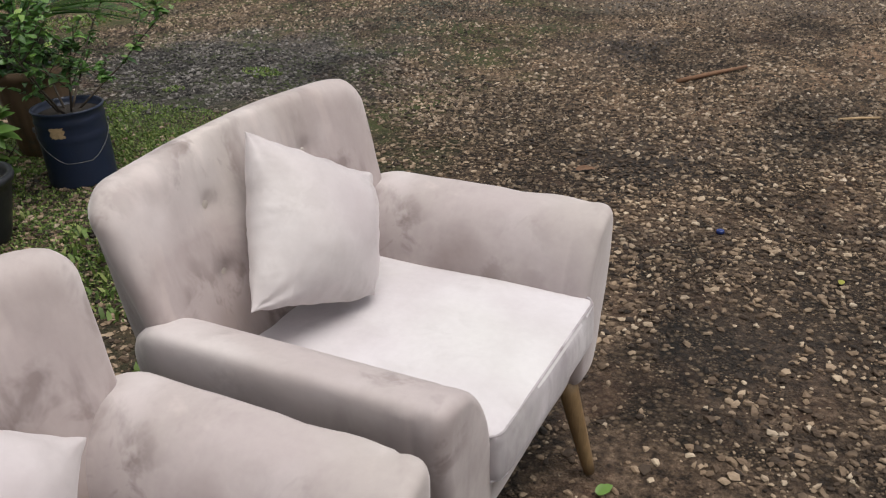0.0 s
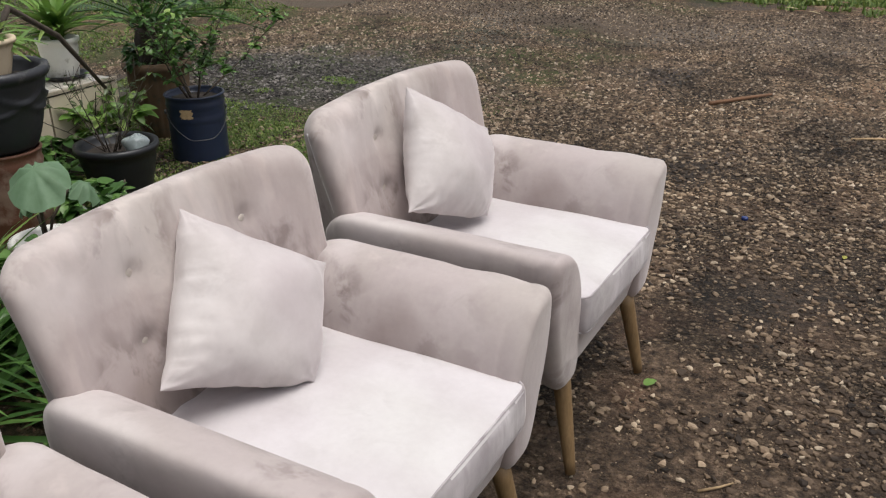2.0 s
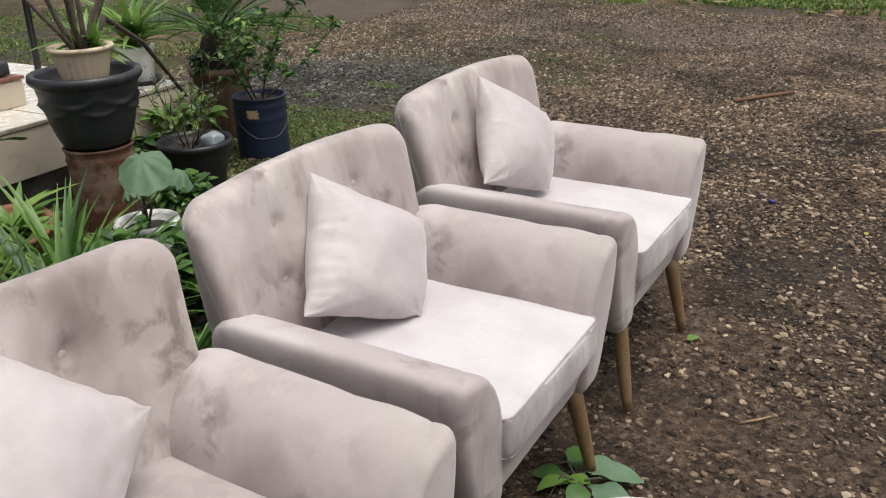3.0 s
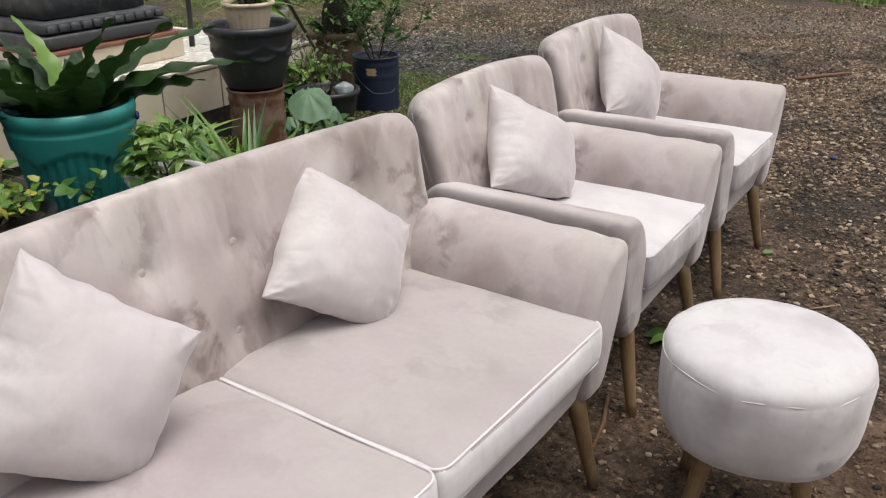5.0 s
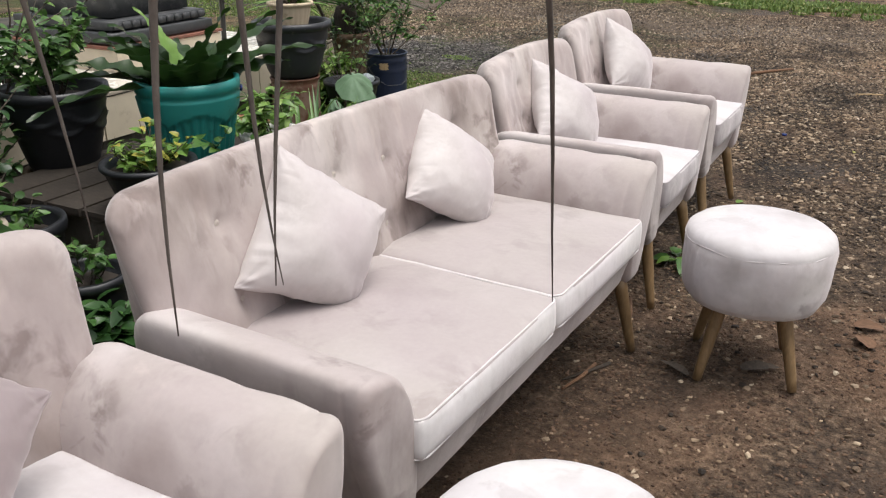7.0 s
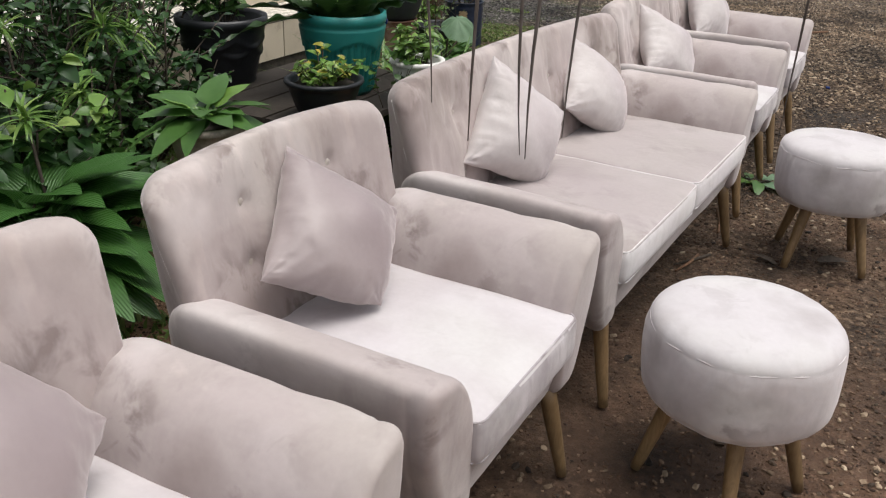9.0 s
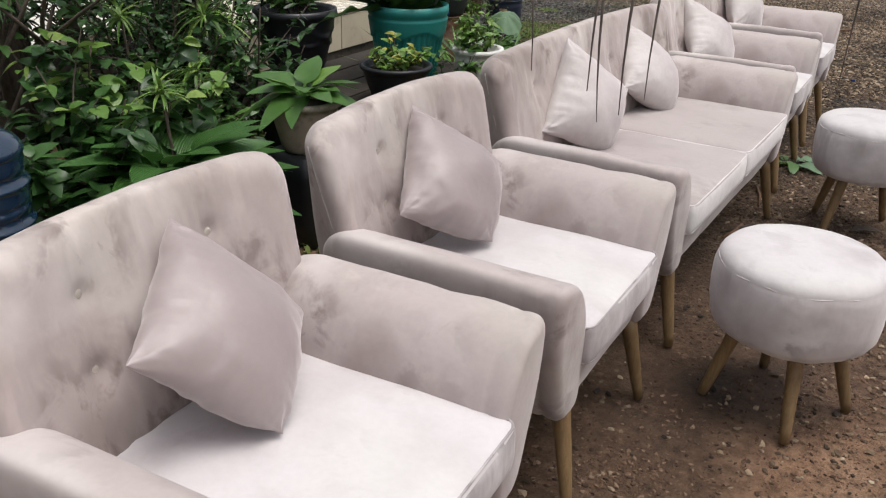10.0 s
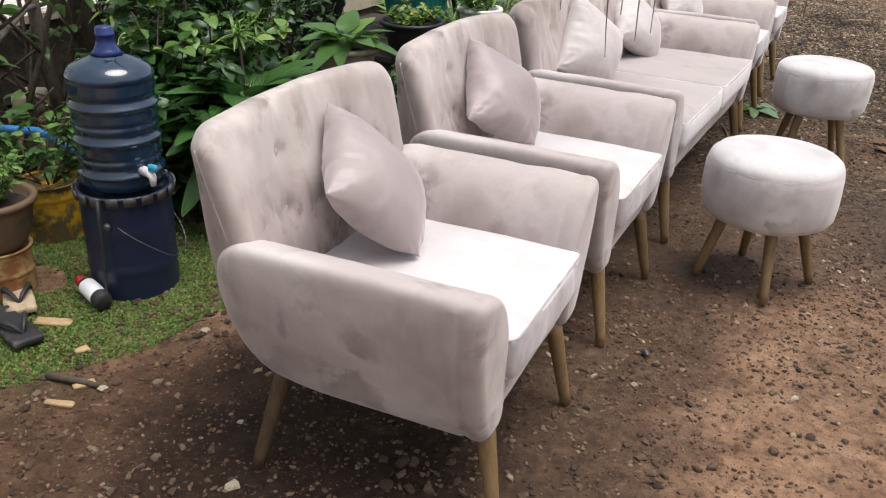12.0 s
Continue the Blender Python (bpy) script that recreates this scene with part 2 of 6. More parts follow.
def earth_material():
    """Trodden yard: red-brown loam near the furniture, packed gravel beyond, mossy behind, damp patches; darkened along
    the row.
    """
    m, n, l, b = material("yard_earth", 0.9, 0, 0.3)
    v = coords(n, l)

    def between(axis_name, lo, hi):
        r = n.new("ShaderNodeMapRange")
        r.inputs["From Min"].default_value, r.inputs["From Max"].default_value = lo, hi
        l.new(sep.outputs[axis_name], r.inputs["Value"])
        return r.outputs[0]

    def calc(op, a, c):
        k = n.new("ShaderNodeMath")
        k.operation = op
        for i, x in enumerate((a, c)):
            if hasattr(x, "is_linked"):
                l.new(x, k.inputs[i])
            else:
                k.inputs[i].default_value = x
        return k.outputs[0]
    sep = n.new("ShaderNodeSeparateXYZ")
    l.new(v, sep.inputs[0])
    f1 = noise_node(n, l, v, 0.9, 5.0, 0.6, 0.6)
    loam = ramp(n, l, noise_node(n, l, v, 6.0, 10.0, 0.72), [(0.3, (0.135, 0.072, 0.042)), (0.5, (0.38, 0.224, 0.137)), (0.75, (0.60, 0.385, 0.255))])
    clod = ramp(n, l, noise_node(n, l, v, 38.0, 6.0, 0.7), [(0.36, (0.35, 0.32, 0.3)), (0.52, (1, 1, 1))])
    loam = mix(n, l, loam, clod, 0.75, "MULTIPLY")
    # darker soil along the row; its colour also paints in shade by the seats
    row_noise = noise_node(n, l, v, 2.4, 6.0, 0.65, 0.5)
    near_row = ramp(n, l, calc("ADD", calc("MULTIPLY", calc("MULTIPLY", between("X", 0.26, -0.56), between("X", -1.5, -1.0)), between("Y", -4.4, -3.3)), calc("MULTIPLY", row_noise, 0.9)), [(0.66, (0, 0, 0)), (1.34, (0.85, 0.85, 0.85))])
    row_dark = ramp(n, l, noise_node(n, l, v, 26.0, 8.0, 0.75), [(0.32, (0.020, 0.012, 0.008)), (0.54, (0.085, 0.052, 0.033)), (0.75, (0.20, 0.13, 0.084))])
    loam = mix(n, l, loam, row_dark, near_row)
    cells = []
    for scale in (58.0, 120.0):
        t = n.new("ShaderNodeTexVoronoi")
        t.inputs["Scale"].default_value = scale
        l.new(v, t.inputs["Vector"])
        sc = n.new("ShaderNodeSeparateColor")
        l.new(t.outputs["Color"], sc.inputs[0])
        tone = ramp(n, l, sc.outputs[0], [(0.0, (0.018, 0.013, 0.008)), (0.45, (0.068, 0.047, 0.031)), (0.8, (0.17, 0.124, 0.080)), (1.0, (0.40, 0.31, 0.215))])
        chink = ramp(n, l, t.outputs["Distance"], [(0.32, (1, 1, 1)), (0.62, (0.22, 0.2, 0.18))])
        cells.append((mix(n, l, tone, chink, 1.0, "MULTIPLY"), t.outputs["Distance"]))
    which = ramp(n, l, noise_node(n, l, v, 9.0, 3.0), [(0.44, (0, 0, 0)), (0.56, (1, 1, 1))])
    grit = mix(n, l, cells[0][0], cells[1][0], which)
    soil = ramp(n, l, noise_node(n, l, v, 30.0, 8.0, 0.75), [(0.37, (0.016, 0.010, 0.007)), (0.51, (0.105, 0.072, 0.049)), (0.68, (0.29, 0.207, 0.143))])
    bare = ramp(n, l, calc("ADD", noise_node(n, l, v, 1.4, 6.0, 0.65, 0.8), calc("MULTIPLY", between("Y", 3.4, 0.6), 0.14)), [(0.50, (0, 0, 0)), (0.62, (0.85, 0.85, 0.85))])
    grit = mix(n, l, grit, soil, bare)
    grit = yard_fields(n, l, grit)
    gmask = ramp(n, l, calc("ADD", between("Y", -3.0, 4.5), f1), [(0.55, (0, 0, 0)), (0.95, (1, 1, 1))])
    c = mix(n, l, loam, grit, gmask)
    # ground paler towards the far yard; its bright glancing look put into the colour
    far_pale = ramp(n, l, noise_node(n, l, v, 3.0, 8.0, 0.7, 0.5), [(0.35, (0.9, 0.89, 0.87)), (0.65, (2.7, 2.55, 2.35))])
    c = mix(n, l, c, mix(n, l, c, far_pale, 1.0, "MULTIPLY"), between("Y", 2.6, 5.0))
    # darker soil at the row's open end; its colour also carries shade under the chair
    off = n.new("ShaderNodeVectorMath")
    off.operation = "SUBTRACT"
    l.new(v, off.inputs[0])
    off.inputs[1].default_value = (-1.05, -3.45, 0)
    far = n.new("ShaderNodeVectorMath")
    far.operation = "LENGTH"
    l.new(off.outputs[0], far.inputs[0])
    spread = n.new("ShaderNodeMapRange")
    spread.inputs["From Min"].default_value, spread.inputs["From Max"].default_value = 1.45, 0.95
    l.new(calc("ADD", far.outputs["Value"], calc("MULTIPLY", noise_node(n, l, v, 3.2, 6.0, 0.65, 0.6), 0.9)), spread.inputs["Value"])
    c = mix(n, l, c, mix(n, l, c, (0.34, 0.31, 0.29), 1.0, "MULTIPLY"), spread.outputs[0])
    red = ramp(n, l, noise_node(n, l, v, 2.2, 4.0, 0.6, 1.0), [(0.54, (0, 0, 0)), (0.74, (0.2, 0.2, 0.2))])
    c = mix(n, l, c, (0.26, 0.135, 0.085), red)
    green = ramp(n, l, noise_node(n, l, v, 2.6, 6.0, 0.65), [(0.42, (0, 0, 0)), (0.6, (0.85, 0.85, 0.85))])
    green = calc("MULTIPLY", green, between("X", -1.45, -2.0))
    c = mix(n, l, c, (0.050, 0.066, 0.018), green)
    damp = ramp(n, l, noise_node(n, l, v, 0.55, 3.0, 0.5, 0.8), [(0.52, (0, 0, 0)), (0.64, (1, 1, 1))])
    wave = calc("ADD", sep.outputs["Y"], calc("MULTIPLY", f1, 1.6))
    track = n.new("ShaderNodeMapRange")
    track.inputs["From Min"].default_value, track.inputs["From Max"].default_value = 7.3, 9.3
    l.new(wave, track.inputs["Value"])
    rut = ramp(n, l, track.outputs[0], [(0.0, (0, 0, 0)), (0.3, (0.9, 0.9, 0.9)), (0.65, (0.9, 0.9, 0.9)), (1.0, (0, 0, 0))])
    c = mix(n, l, c, mix(n, l, c, (0.5, 0.48, 0.47), 1.0, "MULTIPLY"), damp)
    c = mix(n, l, c, (0.115, 0.088, 0.066), rut)
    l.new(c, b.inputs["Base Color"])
    l.new(ramp(n, l, damp, [(0, (0.95, 0.95, 0.95)), (1, (0.55, 0.55, 0.55))]), b.inputs["Roughness"])
    k = bump(n, l, b, noise_node(n, l, v, 45.0, 8.0, 0.75), 0.9, 0.022)
    peb = mix(n, l, cells[0][1], cells[1][1], which)
    peb = mix(n, l, (0.5, 0.5, 0.5), ramp(n, l, peb, [(0.0, (1, 1, 1)), (0.7, (0, 0, 0))]), gmask)
    k = bump(n, l, b, peb, 0.7, 0.010, k)
    bump(n, l, b, noise_node(n, l, v, 220.0, 4.0, 0.7), 0.6, 0.004, k)
    return m


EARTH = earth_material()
GRAVEL = stone_mat("gravel", [(0.0, (0.024, 0.017, 0.012)), (0.35, (0.105, 0.072, 0.047)), (0.7, (0.25, 0.181, 0.120)), (0.92, (0.42, 0.325, 0.226)), (1.0, (0.56, 0.47, 0.35))])
GRAVEL_FAR = stone_mat("far_gravel", [(0.0, (0.024, 0.019, 0.014)), (0.35, (0.100, 0.074, 0.050)), (0.7, (0.25, 0.190, 0.132)), (0.92, (0.44, 0.350, 0.256)), (1.0, (0.58, 0.50, 0.40))])
GRAVEL_MUD = stone_mat("muddy_gravel", [(0.0, (0.036, 0.024, 0.016)), (0.4, (0.085, 0.053, 0.034)), (0.75, (0.125, 0.082, 0.054)), (0.96, (0.17, 0.120, 0.082)), (1.0, (0.30, 0.23, 0.165))])
CRUMB = stone_mat("earth_crumb", [(0.0, (0.05, 0.030, 0.020)), (0.5, (0.13, 0.078, 0.050)), (0.85, (0.20, 0.130, 0.086)), (1.0, (0.27, 0.190, 0.13))], 0.95)
PALE_CHIP = stone_mat("pale_chip", [(0.0, (0.45, 0.38, 0.28)), (1.0, (0.62, 0.55, 0.42))])
GRASS = leafy("grass_blades", (0.08, 0.13, 0.03), (0.15, 0.23, 0.05), (0.28, 0.31, 0.10), 0.6)
MOSS = leafy("moss_sprigs", (0.060, 0.125, 0.024), (0.135, 0.225, 0.046), (0.27, 0.34, 0.085), 0.7)
LEAF = leafy("leaf_green", (0.040, 0.095, 0.023), (0.082, 0.18, 0.042), (0.16, 0.28, 0.07))
LEAF_DARK = leafy("leaf_dark", (0.022, 0.058, 0.017), (0.042, 0.105, 0.028), (0.07, 0.16, 0.042), 0.3)
LEAF_BRIGHT = leafy("leaf_bright", (0.09, 0.19, 0.035), (0.17, 0.30, 0.06), (0.30, 0.41, 0.11))
LEAF_FERN = leafy("leaf_fern", (0.014, 0.034, 0.009), (0.025, 0.058, 0.013), (0.055, 0.105, 0.024), 0.36)
LEAF_RIB = leafy("leaf_ribbed", (0.030, 0.090, 0.020), (0.060, 0.155, 0.034), (0.11, 0.23, 0.052), 0.34, True)
LEAF_TARO = leafy("leaf_taro", (0.12, 0.20, 0.12), (0.16, 0.26, 0.155), (0.20, 0.30, 0.19), 0.6)
LEAF_GREY = leafy("leaf_grey_green", (0.05, 0.075, 0.03), (0.09, 0.125, 0.05), (0.15, 0.18, 0.08))
LEAF_YELLOW = leafy("leaf_yellowed", (0.30, 0.30, 0.05), (0.40, 0.38, 0.07), (0.45, 0.36, 0.06))
BARK = woody("bark", (0.035, 0.026, 0.018), (0.10, 0.075, 0.055), (4, 4, 1.5), 0.85)
BARK_DARK = woody("dark_bark", (0.014, 0.011, 0.008), (0.045, 0.032, 0.022), (5, 5, 3), 0.9)
ROOT = woody("dry_root", (0.05, 0.042, 0.036), (0.13, 0.112, 0.098), (4, 4, 1), 0.9)
BLACK_PLASTIC = painted("black_plastic", (0.012, 0.013, 0.016), 0.42, dirt=0.5)
GREY_PLASTIC = painted("charcoal_plastic", (0.022, 0.023, 0.028), 0.45, wear=(0.09, 0.085, 0.08), wear_amount=0.35)
TEAL = painted("teal_plastic", (0.018, 0.205, 0.185), 0.45, wear=(0.02, 0.10, 0.09), wear_amount=0.35, dirt=0.6)
WHITE_POT = painted("white_plastic", (0.72, 0.71, 0.67), 0.5, wear=(0.35, 0.33, 0.28), wear_amount=0.38)
CREAM_POT = painted("cream_plastic", (0.58, 0.47, 0.33), 0.55, wear=(0.36, 0.27, 0.18), wear_amount=0.4)
BEIGE_POT = painted("beige_clay", (0.40, 0.34, 0.27), 0.7, wear=(0.22, 0.2, 0.16), wear_amount=0.42)
TERRACOTTA = painted("terracotta", (0.27, 0.12, 0.065), 0.8, wear=(0.13, 0.08, 0.055), wear_amount=0.4)
BROWN_POT = painted("brown_clay", (0.13, 0.08, 0.045), 0.8, wear=(0.07, 0.06, 0.04), wear_amount=0.4)
BLUE_TIN = painted("navy_tin", (0.014, 0.022, 0.050), 0.38, 0.0, wear=(0.16, 0.085, 0.035), wear_amount=0.27, scale=4.0)
NAVY_TIN = painted("deep_blue_tin", (0.012, 0.018, 0.048), 0.35, 0.0, wear=(0.05, 0.045, 0.045), wear_amount=0.3)
RUST_TIN = painted("rusty_tin", (0.21, 0.135, 0.098), 0.6, 0.0, wear=(0.115, 0.046, 0.025), wear_amount=0.5, scale=4.0)
TAN_TIN = painted("tan_tin", (0.42, 0.28, 0.12), 0.6, 0.0, wear=(0.22, 0.09, 0.03), wear_amount=0.5, scale=5.0)
YELLOW_TIN = painted("yellow_tin", (0.50, 0.28, 0.015), 0.5, 0.0, wear=(0.10, 0.07, 0.03), wear_amount=0.5)
WIRE = painted("galvanised_wire", (0.12, 0.12, 0.125), 0.5, 0.7)
SOIL = painted("potting_soil", (0.03, 0.022, 0.016), 0.95, scale=30.0)
TILE = painted("cream_tile", (0.60, 0.52, 0.40), 0.35, wear=(0.42, 0.35, 0.26), wear_amount=0.35, scale=3.0)
TILE_TOP = painted("pale_tile", (0.66, 0.62, 0.54), 0.25, wear=(0.5, 0.45, 0.37), wear_amount=0.3, scale=3.0)
# Terrace body, seen in tile joints too: dark colour stands for shade below.
FOOTING_SHADE = painted("shaded_footing", (0.07, 0.058, 0.045), 0.9, wear=(0.03, 0.027, 0.02), wear_amount=0.5)
RED_TILE = painted("red_brick_edge", (0.22, 0.09, 0.06), 0.7, wear=(0.12, 0.06, 0.04), wear_amount=0.4)
DARK_STONE = painted("dark_carved_stone", (0.045, 0.047, 0.05), 0.55, wear=(0.10, 0.10, 0.10), wear_amount=0.4)
CONCRETE = painted("concrete", (0.20, 0.185, 0.165), 0.9, wear=(0.12, 0.11, 0.09), wear_amount=0.45, scale=3.0)
PLASTER = painted("pale_green_plaster", (0.62, 0.66, 0.62), 0.85, wear=(0.45, 0.47, 0.43), wear_amount=0.4, scale=2.0)
PLANK = woody("darkened_plank", (0.018, 0.014, 0.010), (0.045, 0.034, 0.025), (1.5, 8, 8), 0.9)


def polycarbonate():
    """Thick dark blue bottle plastic: clean gloss, cloudier in places."""
    m, n, l, b = material("blue_polycarbonate", 0.07, 0, 0.65)
    f = noise_node(n, l, coords(n, l, "Object", (1, 1, 2.5)), 4.0, 4.0, 0.55)
    l.new(ramp(n, l, f, [(0.35, (0.006, 0.018, 0.040)), (0.65, (0.014, 0.038, 0.078))]), b.inputs["Base Color"])
    b.inputs["Coat Weight"].default_value = 0.4
    b.inputs["Coat Roughness"].default_value = 0.03
    return m


BLUE_BOTTLE = polycarbonate()
BLUE_CAP = painted("blue_cap", (0.014, 0.030, 0.135), 0.2)
WHITE_PLASTIC = painted("white_cap", (0.75, 0.76, 0.78), 0.4)
RED_PLASTIC = painted("red_cap", (0.45, 0.02, 0.02), 0.35)
CYAN_PLASTIC = painted("cyan_valve", (0.05, 0.35, 0.55), 0.4)
BLUE_PIPE = painted("blue_pipe", (0.03, 0.18, 0.45), 0.4)
RUBBER = painted("black_rubber", (0.02, 0.02, 0.022), 0.6, wear=(0.10, 0.09, 0.08), wear_amount=0.35)
SANDAL = painted("beige_sole", (0.45, 0.35, 0.24), 0.7, wear=(0.2, 0.14, 0.09), wear_amount=0.4)
PALE_FROND = woody("dry_frond", (0.30, 0.24, 0.13), (0.46, 0.38, 0.22), (2, 8, 8), 0.85)
CHIP = woody("wood_chip", (0.30, 0.20, 0.10), (0.48, 0.34, 0.19), (2, 8, 8), 0.8)
STICK = woody("dry_stick", (0.11, 0.055, 0.028), (0.21, 0.112, 0.06), (2, 8, 8), 0.85)
CLEAR_BAG = painted("milky_bag", (0.26, 0.30, 0.30), 0.25, dirt=0.6)


# ---- geometry helpers ----
def mesh_of(name, verts, faces, mat, smooth=True):
    me = bpy.data.meshes.new(name)
    me.from_pydata([tuple(map(float, p)) for p in verts], [], faces)
    me.validate()
    me.polygons.foreach_set("use_smooth", [smooth] * len(me.polygons))
    me.materials.append(mat)
    me.update()
    return me


def fix(me):
    bm = bmesh.new()
    bm.from_mesh(me)
    bmesh.ops.recalc_face_normals(bm, faces=bm.faces)
    bm.to_mesh(me)
    bm.free()
    return me


def part(name, me, parent, label="", kind=""):
    ob = new(name, me)
    ob.parent = parent
    return tagged(ob, label, kind=kind)


def thing(name, m, label, category, group="", kind="", me=None):
    ob = new(name, me)
    ob.matrix_world = m
    return tagged(ob, label, category, group, kind)


def soft_box(hx, hy, hz, r, nx=8, ny=8, nz=6):
    """A box with rounded edges, centred, as verts and quads; hx, hy, hz: half sizes."""
    def ticks(n):
        a = np.linspace(-1, 1, n + 1)
        return np.sign(a) * (1 - (1 - np.abs(a)) ** 1.6)
    ids, verts, faces = {}, [], []
    T = (ticks(nx), ticks(ny), ticks(nz))
    H = np.array((hx, hy, hz))

    def vid(i, j, k):
        key = (i, j, k)
        if key not in ids:
            p = np.array((T[0][i], T[1][j], T[2][k])) * H
            q = np.clip(p, -(H - r), H - r)
            d = p - q
            ln = np.linalg.norm(d)
            if ln > 1e-9:
                big = np.max(np.abs(d))
                p = q + d / ln * (r if ln > big + 1e-9 or big > r * 0.999 else big)
            ids[key] = len(verts)
            verts.append(p)
        return ids[key]
    N = (nx, ny, nz)
    for ax in range(3):
        a, b = (ax + 1) % 3, (ax + 2) % 3
        for side in (0, N[ax]):
            for i in range(N[a]):
                for j in range(N[b]):
                    quad = []
                    for di, dj in ((0, 0), (1, 0), (1, 1), (0, 1)):
                        c = [0, 0, 0]
                        c[ax], c[a], c[b] = side, i + di, j + dj
                        quad.append(vid(*c))
                    faces.append(quad if side else quad[::-1])
    return np.array(verts), faces


def tube(path, radii, seg=8, closed=False, cap=True):
    """A tube along points; radii: one number or one for each point."""
    P = [Vector(p) for p in path]
    R = radii if hasattr(radii, "__len__") else [radii] * len(P)
    verts, faces = [], []
    up = Vector((0, 0, 1))
    for i, p in enumerate(P):
        a = P[(i - 1) % len(P)] if closed or i else P[i]
        b = P[(i + 1) % len(P)] if closed or i < len(P) - 1 else P[i]
        d = (b - a).normalized()
        s = d.cross(up if abs(d.z) < 0.95 else Vector((1, 0, 0))).normalized()
        t = s.cross(d)
        for k in range(seg):
            w = 2 * math.pi * k / seg
            verts.append(p + (s * math.cos(w) + t * math.sin(w)) * R[i])
    rings = len(P) if closed else len(P) - 1
    for i in range(rings):
        j = (i + 1) % len(P)
        for k in range(seg):
            k2 = (k + 1) % seg
            faces.append((i * seg + k, i * seg + k2, j * seg + k2, j * seg + k))
    if cap and not closed:
        faces.append(tuple(range(seg))[::-1])
        faces.append(tuple((len(P) - 1) * seg + k for k in range(seg)))
    return verts, faces


def lathe(profile, seg=32, flute=None, close=True):
    """A turned form from (r, z) pairs; flute(angle, z, r) may move the radius."""
    verts, faces = [], []
    for r, z in profile:
        for k in range(seg):
            w = 2 * math.pi * k / seg
            q = flute(w, z, r) if flute else r
            verts.append((q * math.cos(w), q * math.sin(w), z))
    for i in range(len(profile) - 1):
        for k in range(seg):
            k2 = (k + 1) % seg
            faces.append((i * seg + k, i * seg + k2, (i + 1) * seg + k2, (i + 1) * seg + k))
    if close:
        faces.append(tuple(range(seg))[::-1])
        faces.append(tuple((len(profile) - 1) * seg + k for k in range(seg)))
    return verts, faces


def join(*pieces):
    verts, faces = [], []
    for v, f in pieces:
        o = len(verts)
        verts += [tuple(p) for p in v]
        faces += [tuple(i + o for i in q) for q in f]
    return verts, faces


def moved(vf, m):
    return [m @ Vector(p) for p in vf[0]], vf[1]


def smooth_noise(p, scale, seed=0.0):
    return noise.noise(Vector((p[0] * scale + seed, p[1] * scale - seed, p[2] * scale + 2 * seed)))


# ---- ground ----
def ground_height(x, y):
    h = 0.012 * noise.noise(Vector((x * 1.1, y * 1.1, 3.0))) + 0.007 * noise.noise(Vector((x * 4.0, y * 4.0, 7.0)))
    rise = 0.075 * min(1.0, max(0.0, (-1.7 - x) / 0.7)) * min(1.0, max(0.0, (y + 0.4) / 1.2))
    return h - 0.008 + rise * rise / 0.075


def axis(lo, hi, step, far):
    mid = list(np.arange(lo, hi + 1e-6, step))
    out = [far * f for f in (1.0, 0.4, 0.15, 0.06)]
    return [lo - o for o in out] + mid + [hi + o for o in out[::-1]]


def build_ground():
    xs, ys = axis(-7.0, 1.6, 0.07, 300.0), axis(-5.2, 10.0, 0.07, 300.0)
    verts = [(x, y, ground_height(x, y)) for y in ys for x in xs]
    w = len(xs)
    faces = [(j * w + i, j * w + i + 1, (j + 1) * w + i + 1, (j + 1) * w + i) for j in range(len(ys) - 1) for i in range(w - 1)]
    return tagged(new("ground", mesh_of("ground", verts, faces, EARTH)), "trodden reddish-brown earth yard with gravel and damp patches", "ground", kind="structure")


GROUND = build_ground()


